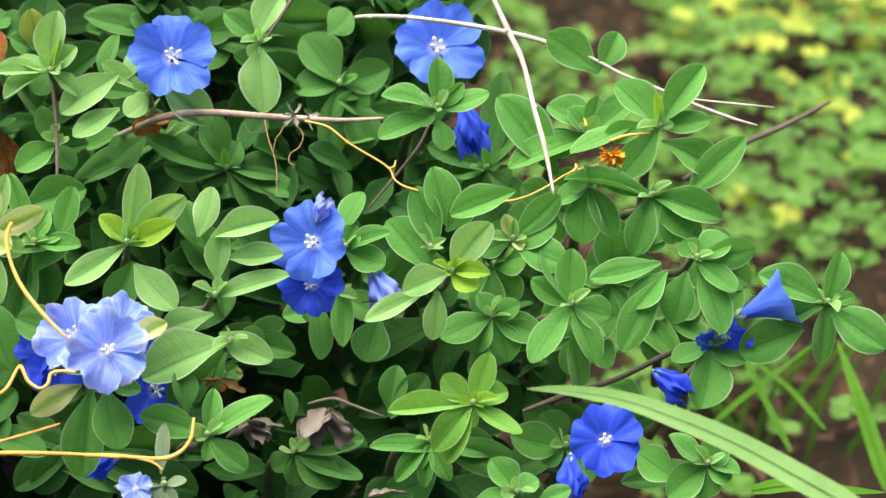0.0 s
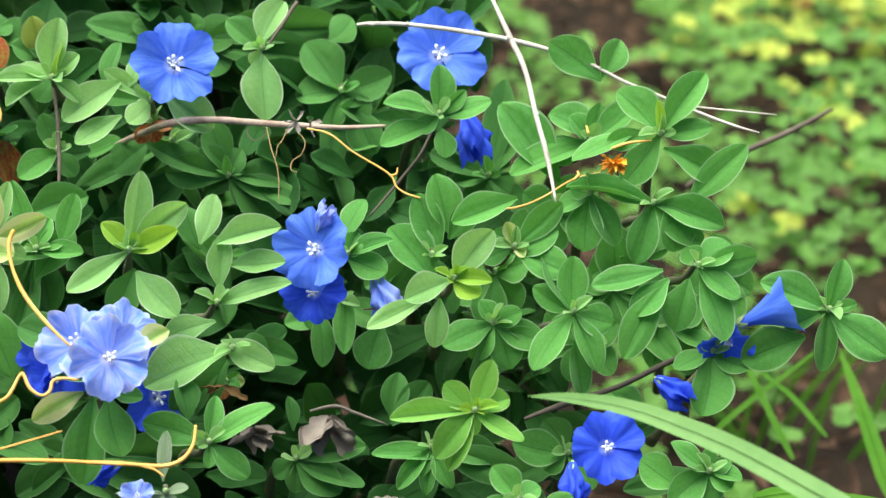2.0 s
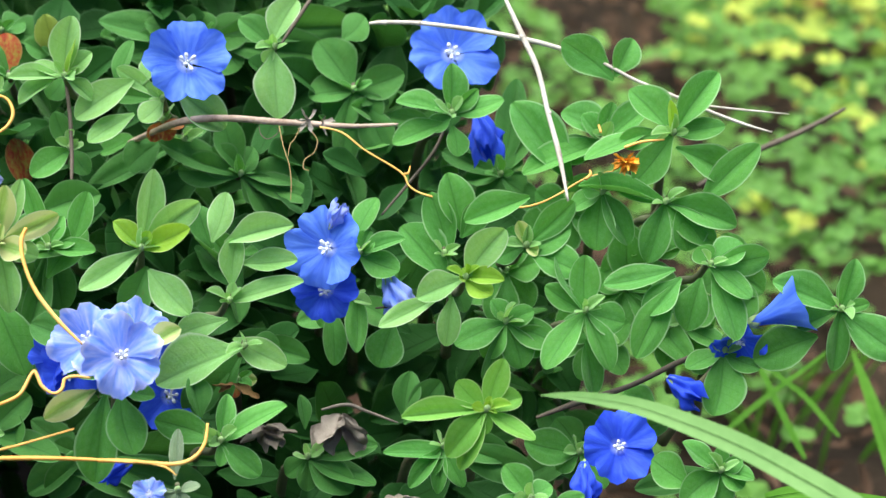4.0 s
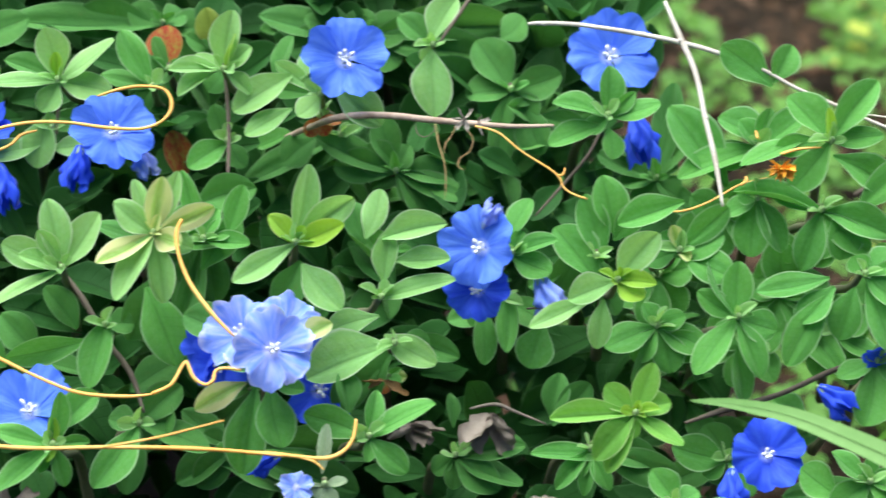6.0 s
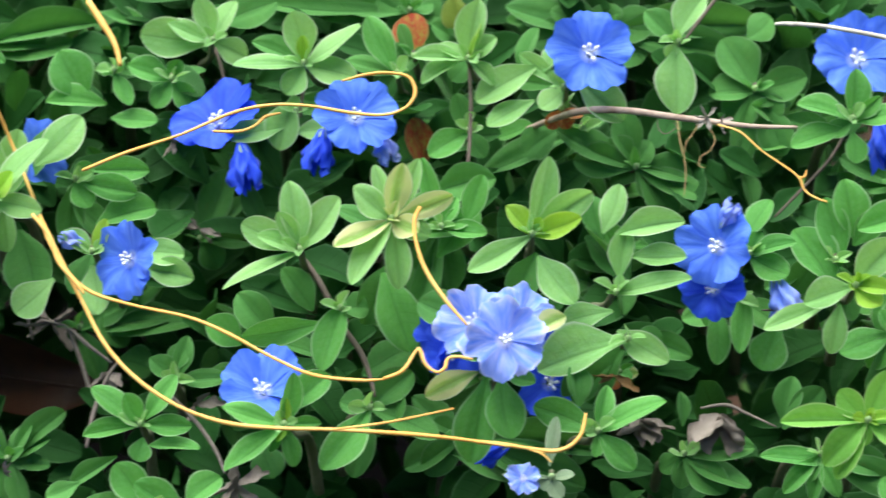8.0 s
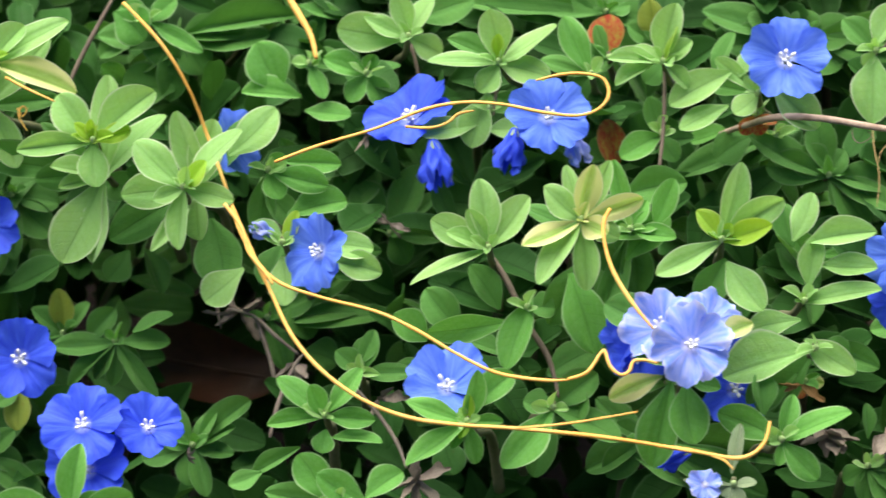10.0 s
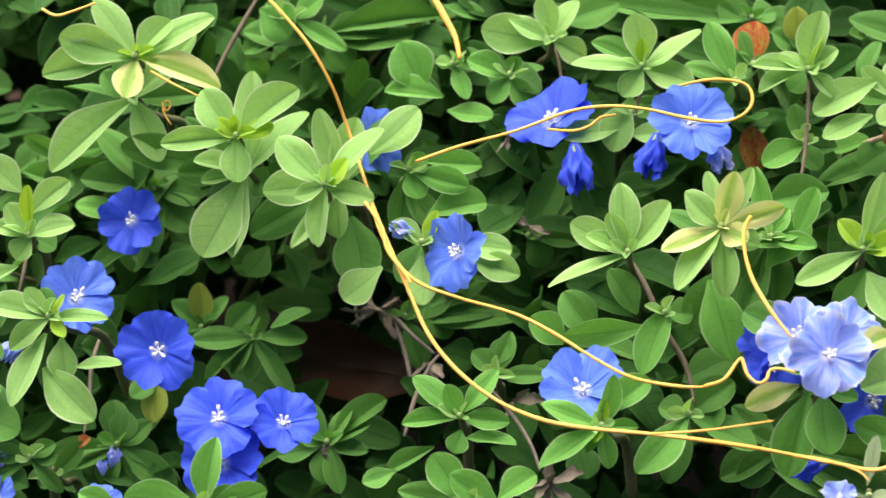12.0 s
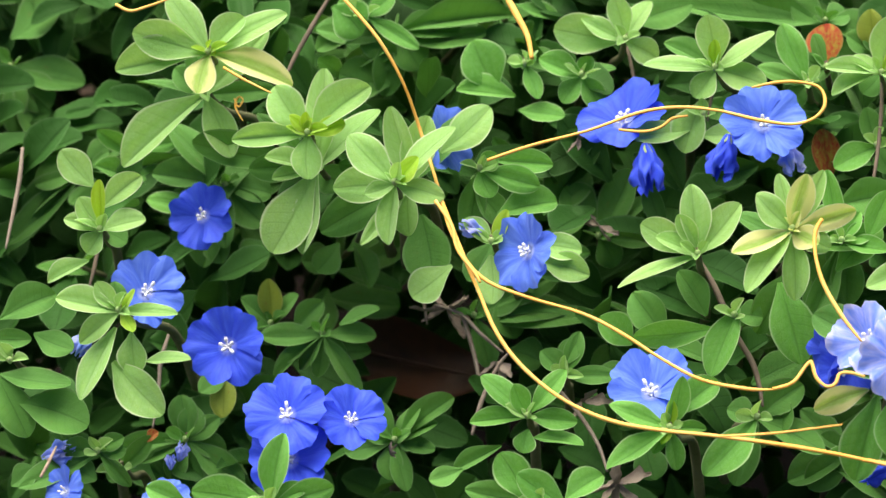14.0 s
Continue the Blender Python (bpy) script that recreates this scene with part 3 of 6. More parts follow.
# dark hollows under the outer leaves: middle and radius
HOLLOWS = [
    ((0.066, -0.012, 0.218), 0.008),
    ((0.079, -0.015, 0.216), 0.007),
    ((-0.137, -0.003, 0.227), 0.016),
    ((-0.132, -0.028, 0.205), 0.015),
    ((0.108, -0.018, 0.213), 0.005),
    ((0.068, -0.039, 0.195), 0.006),
    ((-0.169, 0.001, 0.230), 0.017),
    ((-0.146, -0.005, 0.225), 0.020),
    ((-0.130, -0.016, 0.215), 0.018),
    ((-0.121, -0.002, 0.227), 0.011),
    ((-0.190, -0.002, 0.228), 0.008),
    ((-0.168, -0.010, 0.221), 0.015),
    ((-0.226, 0.027, 0.255), 0.009),
    ((-0.253, 0.030, 0.256), 0.008),
    ((-0.270, 0.047, 0.272), 0.018),
    ((-0.245, 0.056, 0.280), 0.015),
    ((-0.092, 0.011, 0.240), 0.009),
    ((-0.138, 0.063, 0.286), 0.006),
    ((-0.042, -0.036, 0.197), 0.009),
    ((-0.132, -0.035, 0.198), 0.010),
    ((-0.202, -0.037, 0.197), 0.008),
    ((-0.113, -0.036, 0.197), 0.010),
    ((-0.032, -0.038, 0.196), 0.009),
    ((-0.058, -0.038, 0.195), 0.007),
]


def hollow(x, y, z):
    """Hollows run inwards along the line of sight of somebody who stands before the bush, and keep their leafy roof."""
    for c, r in HOLLOWS:
        v = Vector((x, y, z)) - Vector(c)
        along = v.dot(VIEW)
        if -0.14 < along < 0.06 and (v - VIEW * along).length < r:
            return True
    return False


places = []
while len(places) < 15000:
    # a quarter lies far back, mostly out of view, added to shade the inside
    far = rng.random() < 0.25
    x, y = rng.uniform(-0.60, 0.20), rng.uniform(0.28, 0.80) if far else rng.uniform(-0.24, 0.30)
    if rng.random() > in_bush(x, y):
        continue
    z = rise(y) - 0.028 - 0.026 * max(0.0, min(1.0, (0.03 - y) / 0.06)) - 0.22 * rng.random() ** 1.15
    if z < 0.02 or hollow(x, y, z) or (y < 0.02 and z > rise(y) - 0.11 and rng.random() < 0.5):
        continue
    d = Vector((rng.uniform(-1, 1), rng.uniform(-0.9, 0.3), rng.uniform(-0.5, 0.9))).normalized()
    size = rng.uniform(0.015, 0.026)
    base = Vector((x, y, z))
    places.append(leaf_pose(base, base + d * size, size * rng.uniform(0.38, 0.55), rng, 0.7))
tagged(joined_leaves("inner_foliage", places, LEAF["u"], 2), "dense green leaves deep inside the bush, toned dark for shade", "foliage", kind="stuff")

# ground cover behind and beside the bush: three leaflets on each stalk
def sunny(x, y):
    """How far the yellow plants have taken over: 1 on the far open ground."""
    return max(0.0, min(1.0, (x - 0.29 + 0.10 * noise.noise(Vector((x * 5, y * 5, 2)))) / 0.10)) * max(0.0, min(1.0, (y - 0.44 + 0.12 * noise.noise(Vector((x * 6, y * 6, 7)))) / 0.15))


for name, label, style, count, seed in (("clover_cover", "low green clover leaves covering the ground", "c", 13000, 5), ("yellow_ground_cover", "low yellow-green leaves covering sunny ground", "h", 7600, 8), ("reddened_ground_cover", "reddish and orange dying leaves among the ground cover", "r", 300, 14)):
    chance, places = random.Random(seed), []
    while len(places) < count * 3:
        x, y = chance.uniform(-0.3, 1.7), chance.uniform(-0.4, 2.5)
        if math.hypot((x - 0.62) / 0.95, (y - 0.9) / 1.45) + 0.35 * noise.noise(Vector((x * 3, y * 3, 4))) > chance.uniform(0.75, 1.05):
            continue
        if style != "c" and chance.random() > sunny(x, y):
            continue
        if style == "c" and (chance.random() < 0.35 * sunny(x, y) or noise.noise(Vector((x * 9, y * 9, 9))) > 0.24):
            continue
        if noise.noise(Vector((x * 13, y * 13, 21))) > 0.20 or in_bush(x, y) > 0.1:
            continue
        # bare earth close beside the bush, a thin stand behind it
        if chance.random() > max(0.05, min(1.0, (y - 0.20) / 0.12)):
            continue
        top = Vector((x, y, chance.uniform(0.010, 0.070)))
        size, turn = chance.uniform(0.004, 0.0095) * (1.15 if style == "h" else 1.0), chance.uniform(0, 6.28)
        for k in range(3):
            a = turn + 2.094 * k
            tip = top + Vector((math.cos(a), math.sin(a), chance.uniform(-0.25, 0.45))) * size
            places.append(leaf_pose(top, tip, size * 0.95, chance, 0.9))
    tagged(joined_leaves(name, places, LEAF["q" if style == "r" else style], seed, 5, 3), label, "ground cover", kind="stuff")

places = []
for k in range(5200):
    x, y = (rng.uniform(0.12, 0.60), rng.uniform(0.05, 1.05)) if k % 3 else (rng.uniform(-0.1, 1.2), rng.uniform(-0.3, 2.0))
    if in_bush(x, y) > 0.2:
        continue
    base = Vector((x, y, rng.uniform(0.004, 0.02)))
    a, size = rng.uniform(0, 6.28), rng.uniform(0.006, 0.013) if k % 6 else rng.uniform(0.016, 0.034)
    places.append(leaf_pose(base, base + Vector((math.cos(a), math.sin(a), rng.uniform(-0.05, 0.35))) * size, size * rng.uniform(0.15, 0.42), rng, 1.0))
tagged(joined_leaves("leaf_litter", places, LEAF["b"], 12, 6, 3), "dry brown leaf litter lying on the earth", "litter", kind="stuff")


# ---- shoots that show singly ----
s = shoot("young", -0.2003, 0.0063, 0.2960)
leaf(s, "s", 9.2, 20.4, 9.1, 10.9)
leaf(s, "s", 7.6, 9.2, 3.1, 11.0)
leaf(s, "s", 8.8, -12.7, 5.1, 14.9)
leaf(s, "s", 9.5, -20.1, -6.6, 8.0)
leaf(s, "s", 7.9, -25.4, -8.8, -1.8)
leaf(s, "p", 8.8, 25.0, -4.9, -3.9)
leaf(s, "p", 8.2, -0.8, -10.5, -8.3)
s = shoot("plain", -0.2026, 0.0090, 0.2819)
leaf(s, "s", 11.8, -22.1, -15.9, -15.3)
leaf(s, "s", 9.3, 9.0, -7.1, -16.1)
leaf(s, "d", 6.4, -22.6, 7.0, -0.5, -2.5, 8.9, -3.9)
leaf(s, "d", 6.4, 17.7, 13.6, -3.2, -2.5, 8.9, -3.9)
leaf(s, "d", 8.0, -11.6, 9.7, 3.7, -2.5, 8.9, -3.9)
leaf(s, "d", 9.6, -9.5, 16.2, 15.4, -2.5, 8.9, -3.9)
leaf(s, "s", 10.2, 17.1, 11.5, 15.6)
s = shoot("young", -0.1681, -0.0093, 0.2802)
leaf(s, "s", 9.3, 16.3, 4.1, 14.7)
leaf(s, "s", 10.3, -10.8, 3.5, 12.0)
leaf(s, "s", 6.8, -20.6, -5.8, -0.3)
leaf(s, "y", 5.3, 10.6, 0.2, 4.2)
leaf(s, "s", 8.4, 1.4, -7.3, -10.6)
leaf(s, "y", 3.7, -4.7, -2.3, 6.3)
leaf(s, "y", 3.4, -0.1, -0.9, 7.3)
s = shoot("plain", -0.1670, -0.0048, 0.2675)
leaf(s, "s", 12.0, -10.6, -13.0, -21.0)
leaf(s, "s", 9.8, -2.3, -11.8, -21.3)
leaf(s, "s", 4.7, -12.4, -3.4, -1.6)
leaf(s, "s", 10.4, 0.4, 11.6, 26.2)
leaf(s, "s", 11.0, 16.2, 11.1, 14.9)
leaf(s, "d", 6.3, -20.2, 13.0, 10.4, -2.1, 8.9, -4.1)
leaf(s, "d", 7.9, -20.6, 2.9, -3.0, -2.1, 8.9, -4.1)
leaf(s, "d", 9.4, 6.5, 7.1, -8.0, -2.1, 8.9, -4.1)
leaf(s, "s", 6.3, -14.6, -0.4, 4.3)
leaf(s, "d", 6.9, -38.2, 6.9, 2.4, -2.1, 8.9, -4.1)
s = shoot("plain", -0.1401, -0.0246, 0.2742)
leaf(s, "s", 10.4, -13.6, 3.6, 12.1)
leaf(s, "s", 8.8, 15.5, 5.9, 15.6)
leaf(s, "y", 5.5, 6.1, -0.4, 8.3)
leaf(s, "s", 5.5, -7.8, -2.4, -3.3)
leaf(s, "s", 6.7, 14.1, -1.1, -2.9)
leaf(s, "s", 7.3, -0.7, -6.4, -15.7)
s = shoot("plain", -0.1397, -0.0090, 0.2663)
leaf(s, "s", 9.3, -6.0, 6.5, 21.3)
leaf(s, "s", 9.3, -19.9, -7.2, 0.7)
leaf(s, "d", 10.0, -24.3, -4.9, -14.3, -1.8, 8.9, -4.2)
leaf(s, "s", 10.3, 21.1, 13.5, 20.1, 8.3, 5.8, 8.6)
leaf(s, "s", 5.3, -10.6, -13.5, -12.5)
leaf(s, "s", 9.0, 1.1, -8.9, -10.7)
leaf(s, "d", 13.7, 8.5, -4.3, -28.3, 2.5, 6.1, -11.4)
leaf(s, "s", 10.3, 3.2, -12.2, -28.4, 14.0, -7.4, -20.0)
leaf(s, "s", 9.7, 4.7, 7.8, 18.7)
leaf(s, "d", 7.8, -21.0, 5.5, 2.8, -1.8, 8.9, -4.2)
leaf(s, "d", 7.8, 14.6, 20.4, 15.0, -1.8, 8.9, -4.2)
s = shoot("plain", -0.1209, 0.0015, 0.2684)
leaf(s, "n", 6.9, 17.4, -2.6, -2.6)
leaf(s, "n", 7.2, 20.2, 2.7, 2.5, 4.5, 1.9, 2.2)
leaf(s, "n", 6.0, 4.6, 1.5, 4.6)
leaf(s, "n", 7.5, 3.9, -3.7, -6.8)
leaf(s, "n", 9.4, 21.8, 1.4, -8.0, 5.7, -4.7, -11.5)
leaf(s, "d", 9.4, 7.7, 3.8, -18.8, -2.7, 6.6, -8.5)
leaf(s, "d", 7.8, -3.2, 0.3, -21.8, -1.5, 9.0, -4.1)
s = shoot("plain", -0.1135, -0.0221, 0.2573)
leaf(s, "s", 8.3, 24.8, 3.6, -1.6, 11.5, 2.1, 0.0)
leaf(s, "s", 8.3, 27.3, -2.1, -5.6, 13.5, 0.1, -4.9)
leaf(s, "s", 8.9, 2.3, -9.3, -14.5, -0.0, -1.5, -3.1)
leaf(s, "d", 8.3, -6.6, 1.6, -13.7, -1.5, 8.9, -4.4)
leaf(s, "s", 6.1, -8.0, 0.1, 6.2)
leaf(s, "y", 5.2, 4.6, 0.6, 10.1)
s = shoot("plain", -0.1150, 0.0450, 0.2833)
leaf(s, "n", 13.4, -15.0, -3.3, 7.2, -7.6, -4.7, -6.7)
leaf(s, "n", 8.8, -17.6, -10.0, -3.2, -2.2, -4.6, -8.5)
leaf(s, "n", 7.2, 13.2, -8.2, -13.0, -0.9, -6.1, -12.0)
leaf(s, "n", 5.5, 4.8, -6.2, -8.4)
leaf(s, "n", 4.2, -5.1, 0.0, 1.4)
leaf(s, "n", 3.9, 2.2, 1.9, 3.5)
leaf(s, "d", 8.1, 7.5, 12.2, -1.6, -1.4, 9.2, -3.8)
s = shoot("plain", -0.0981, 0.0451, 0.2809)
leaf(s, "n", 8.1, -12.0, -1.2, 5.9)
leaf(s, "n", 4.9, 2.1, 1.7, 5.7)
leaf(s, "n", 8.5, 6.2, -2.3, -8.5)
leaf(s, "n", 7.2, -5.1, -4.4, -7.0)
leaf(s, "d", 6.5, 8.5, 11.8, -1.5, -1.2, 9.2, -3.8)
s = shoot("plain", -0.0862, 0.0488, 0.2915)
leaf(s, "s", 10.4, -20.7, -2.5, 3.4)
leaf(s, "s", 6.8, -12.5, -2.4, 7.1)
leaf(s, "s", 7.8, 10.0, -0.9, -4.2)
leaf(s, "s", 6.5, -4.2, 3.0, 12.7)
leaf(s, "s", 8.4, 6.7, 5.0, 10.9)
leaf(s, "d", 10.4, 17.8, 16.2, 6.1, 0.8, 12.0, 1.1)
s = shoot("plain", -0.0586, 0.0361, 0.2898)
leaf(s, "s", 8.9, -3.3, 2.2, 15.7)
leaf(s, "s", 8.9, 16.6, 2.3, 11.1)
leaf(s, "s", 7.3, -20.4, -2.5, 0.7)
leaf(s, "s", 8.6, 15.3, -3.1, -3.3)
leaf(s, "y", 3.2, -0.4, 0.4, 8.9)
leaf(s, "s", 8.0, -5.3, -4.2, -7.5)
leaf(s, "d", 7.0, -15.1, 9.9, 4.1, -0.7, 9.3, -3.8)
s = shoot("plain", -0.0610, 0.0323, 0.2766)
leaf(s, "s", 9.3, -5.0, -7.1, -8.5, -1.1, 1.6, 3.7)
leaf(s, "s", 8.0, -19.3, -11.2, -3.8, -2.9, -2.2, -3.4)
leaf(s, "s", 7.3, 11.9, -1.4, -5.5, -0.3, -2.6, -5.1)
leaf(s, "d", 6.4, 12.9, 12.6, -3.4, -0.3, 11.1, -0.3)
leaf(s, "d", 8.0, 8.0, 10.9, -1.3, -0.8, 9.2, -4.0)
s = shoot("plain", -0.0323, 0.0470, 0.2825)
leaf(s, "n", 8.7, -8.7, 7.0, 15.6)
leaf(s, "d", 6.4, 7.2, 13.2, 2.3, -0.4, 9.3, -3.9)
leaf(s, "d", 6.4, -5.5, 4.4, -9.4, -0.4, 9.3, -3.9)
leaf(s, "d", 6.4, -15.4, 7.9, 1.0, -0.4, 9.3, -3.9)
s = shoot("pale", -0.0308, -0.0307, 0.2724)
leaf(s, "p", 7.4, 2.3, 3.3, 15.8)
leaf(s, "s", 8.0, -9.8, -0.3, 9.8)
leaf(s, "p", 5.9, 16.4, 1.5, 6.7)
leaf(s, "p", 6.5, -14.9, -11.1, -4.4)
leaf(s, "s", 7.1, 2.4, -9.2, -16.2)
leaf(s, "s", 7.4, -10.2, -15.0, -12.4)
leaf(s, "p", 7.1, 7.6, -4.6, -1.1)
leaf(s, "s", 4.4, -4.8, 6.7, 13.2)
leaf(s, "s", 5.3, 7.0, 8.6, 14.3)
leaf(s, "s", 5.9, 10.5, -1.2, -3.9)
s = shoot("plain", -0.0287, -0.0092, 0.2568)
leaf(s, "n", 6.1, 18.3, 1.2, 3.6)
leaf(s, "n", 8.3, 10.5, 6.8, 11.6)
leaf(s, "d", 10.1, -10.9, -4.0, -25.4, -3.0, 5.8, -10.1)
leaf(s, "n", 12.2, 2.7, -18.9, -25.1, -5.4, -5.2, -8.4)
leaf(s, "n", 9.2, 21.0, 2.1, 7.8, 9.7, -1.0, -5.6)
leaf(s, "d", 7.6, -19.7, 9.0, 4.5, -0.4, 9.1, -4.4)
leaf(s, "d", 10.7, 4.3, -0.4, -20.5, 9.3, 8.7, -8.7)
leaf(s, "d", 7.6, 13.6, 2.7, -21.2, -0.4, 9.1, -4.4)
s = shoot("plain", -0.0561, -0.0251, 0.2600)
leaf(s, "s", 7.2, -15.9, 1.8, 7.5)
leaf(s, "s", 8.4, -2.9, 5.9, 18.1)
leaf(s, "s", 8.4, 10.7, 5.3, 13.8)
leaf(s, "s", 6.6, -20.0, -13.2, -5.3)
leaf(s, "s", 4.5, -6.2, 0.5, 11.5)
leaf(s, "s", 6.0, -11.5, -2.4, 5.6)
s = shoot("plain", -0.0454, -0.0235, 0.2415)
leaf(s, "n", 7.0, -26.3, -11.8, -2.7, -4.0, -2.3, -3.1)
leaf(s, "n", 9.1, -4.8, -11.9, -13.2, 1.0, 1.2, 2.1)
leaf(s, "n", 9.1, -36.4, -8.9, 0.7, -26.9, -8.4, -7.0)
leaf(s, "d", 8.5, -17.0, 10.1, 7.4, -8.3, 7.5, -4.6)
leaf(s, "d", 7.6, -18.4, 0.4, -10.8, -5.8, 2.3, -15.9)
leaf(s, "d", 10.7, 19.0, 6.5, -15.7, 5.6, 1.6, -21.6)
leaf(s, "d", 6.1, -36.5, -4.5, -18.9, -25.5, -3.4, -20.2)
leaf(s, "d", 7.6, 7.2, 10.3, -4.6, -0.6, 8.9, -4.6)
leaf(s, "d", 10.1, -29.0, 6.5, 1.1, -18.7, 2.8, -10.3)
s = shoot("plain", -0.0578, -0.0698, 0.2307)
leaf(s, "n", 6.7, -15.8, -0.9, 6.2)
leaf(s, "n", 5.8, 2.4, 3.7, 14.0)
leaf(s, "n", 7.6, 11.3, 8.5, 11.1, 1.2, 1.7, 3.1)
leaf(s, "n", 3.2, 9.5, 1.2, 0.8)
leaf(s, "n", 8.4, -15.0, -11.2, -6.8)
leaf(s, "n", 5.2, 3.1, -4.5, -9.8)
leaf(s, "n", 3.8, -3.9, -3.3, -6.1)
leaf(s, "y", 3.2, 0.1, 0.8, 8.6)
leaf(s, "y", 2.6, -1.3, -4.9, -2.0)
s = shoot("plain", -0.0366, -0.0433, 0.2213)
leaf(s, "n", 9.9, -12.3, -13.3, -11.4)
leaf(s, "d", 7.5, 5.2, 7.8, -9.2, 6.5, 13.5, 2.0)
leaf(s, "d", 8.1, -8.4, 8.7, -2.2, -0.5, 8.8, -4.9)
leaf(s, "d", 9.0, 11.1, 13.5, 4.3, -0.5, 8.8, -4.9)
leaf(s, "d", 9.0, -26.5, -4.8, -19.6, -30.6, 0.4, -10.5)
leaf(s, "d", 9.0, -5.0, -1.6, -21.0, -0.5, 8.8, -4.9)
leaf(s, "d", 9.0, 18.7, 5.7, -11.9, -0.5, 8.8, -4.9)
s = shoot("plain", -0.0967, -0.0612, 0.2254)
leaf(s, "n", 7.7, -13.4, 3.3, 9.5)
leaf(s, "n", 6.0, -4.8, 0.5, 9.3)
leaf(s, "n", 6.5, 8.9, 5.5, 12.3, 0.6, 0.7, 1.1)
leaf(s, "n", 5.4, -15.3, -3.6, -0.3)
leaf(s, "n", 6.0, 13.1, -0.7, 0.5)
leaf(s, "n", 6.0, -0.6, -5.4, -8.2, 0.3, -1.4, -3.0)
leaf(s, "n", 6.8, 15.4, -3.6, -4.0, 1.9, -2.1, -5.0)
leaf(s, "d", 5.4, -20.7, -0.9, -17.5, -7.8, 3.9, -12.1)
s = shoot("plain", -0.0906, -0.0343, 0.2242)
leaf(s, "d", 5.5, 3.1, 5.2, 11.2)
leaf(s, "d", 5.5, 14.3, 1.8, -0.1)
leaf(s, "d", 6.1, -6.6, 1.2, 6.7)
leaf(s, "d", 6.1, 2.3, 4.9, 9.2, -1.7, 0.7, 2.1)
s = shoot("plain", -0.0887, -0.0877, 0.2148)
leaf(s, "n", 9.0, -12.2, 4.5, 11.5, -4.4, -0.4, 0.9)
leaf(s, "n", 8.4, -7.3, 0.4, 7.9, 5.8, 1.1, 0.0)
leaf(s, "n", 7.5, 14.8, 5.7, 7.5, 5.7, 1.5, 0.9)
leaf(s, "d", 7.2, -21.7, 3.8, -0.8, -1.2, 8.5, -5.2)
leaf(s, "d", 5.8, -31.1, 5.4, 0.7, -22.6, 8.7, 3.1)
s = shoot("plain", -0.2116, -0.0543, 0.2429)
leaf(s, "s", 8.2, -17.1, -2.2, 5.1)
leaf(s, "s", 5.2, -6.6, 0.9, 8.0)
leaf(s, "s", 5.5, 15.8, 1.2, 0.9)
leaf(s, "s", 5.5, -9.2, -8.9, -5.5)
leaf(s, "y", 3.3, 5.3, -5.5, -2.8)
leaf(s, "s", 10.0, -8.1, -14.5, -20.6, -0.7, -2.1, -3.9)
leaf(s, "s", 7.6, 5.3, -6.6, -15.4, 3.5, -1.8, -5.0)
leaf(s, "s", 11.0, 14.7, -12.7, -24.1, -0.7, -6.2, -12.3)
leaf(s, "y", 3.0, 5.0, -0.4, 7.6)
leaf(s, "s", 5.5, 20.4, -4.0, -10.0, 8.1, -4.6, -12.3)
leaf(s, "d", 6.1, -4.9, 10.7, 3.3, -2.8, 8.5, -4.6)
s = shoot("plain", -0.2225, -0.0330, 0.2567)
leaf(s, "s", 8.7, -13.0, 7.5, 19.9, -3.3, 4.9, 11.1)
leaf(s, "s", 7.8, 11.6, 3.0, 4.1)
leaf(s, "s", 5.3, -10.3, -1.1, 3.7)
leaf(s, "s", 6.8, -6.8, 2.4, 8.4)
leaf(s, "s", 6.8, 9.6, 7.9, 14.3, -0.5, 2.6, 5.4)
leaf(s, "s", 7.1, -3.6, -4.2, -5.3)
leaf(s, "y", 2.8, -0.5, 1.8, 14.8)
leaf(s, "s", 6.2, -14.4, -8.9, -11.8, -2.7, -4.3, -7.7)
leaf(s, "d", 6.8, 4.5, 8.5, -7.5, -2.8, 8.6, -4.3)
s = shoot("plain", -0.2418, -0.0604, 0.2276)
leaf(s, "d", 9.5, 10.3, 10.2, 17.3, -4.0, 4.5, 10.6)
leaf(s, "d", 5.5, 5.0, 3.8, 5.3, -8.2, 1.3, 5.6)
leaf(s, "d", 13.8, 22.5, -4.0, -15.6, 3.2, -4.4, -10.1)
leaf(s, "d", 10.7, 6.8, -9.5, -17.7, -3.5, -2.4, -3.5)
leaf(s, "d", 8.9, 17.3, -1.1, -5.2, -2.8, -2.1, -3.1)
leaf(s, "d", 7.7, 17.2, 3.0, 3.7, 5.5, 4.5, 7.0)
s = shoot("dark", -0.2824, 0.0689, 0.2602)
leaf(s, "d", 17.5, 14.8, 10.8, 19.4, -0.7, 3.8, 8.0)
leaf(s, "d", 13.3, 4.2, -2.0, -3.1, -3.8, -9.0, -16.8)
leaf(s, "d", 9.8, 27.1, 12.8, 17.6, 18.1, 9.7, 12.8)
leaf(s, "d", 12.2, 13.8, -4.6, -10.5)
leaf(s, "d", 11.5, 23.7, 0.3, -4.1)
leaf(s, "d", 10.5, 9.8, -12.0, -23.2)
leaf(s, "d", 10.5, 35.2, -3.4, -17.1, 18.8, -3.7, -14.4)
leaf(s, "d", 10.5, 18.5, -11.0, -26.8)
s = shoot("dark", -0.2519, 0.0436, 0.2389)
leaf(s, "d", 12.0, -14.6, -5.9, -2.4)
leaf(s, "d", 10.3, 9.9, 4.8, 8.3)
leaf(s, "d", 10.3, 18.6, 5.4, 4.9)
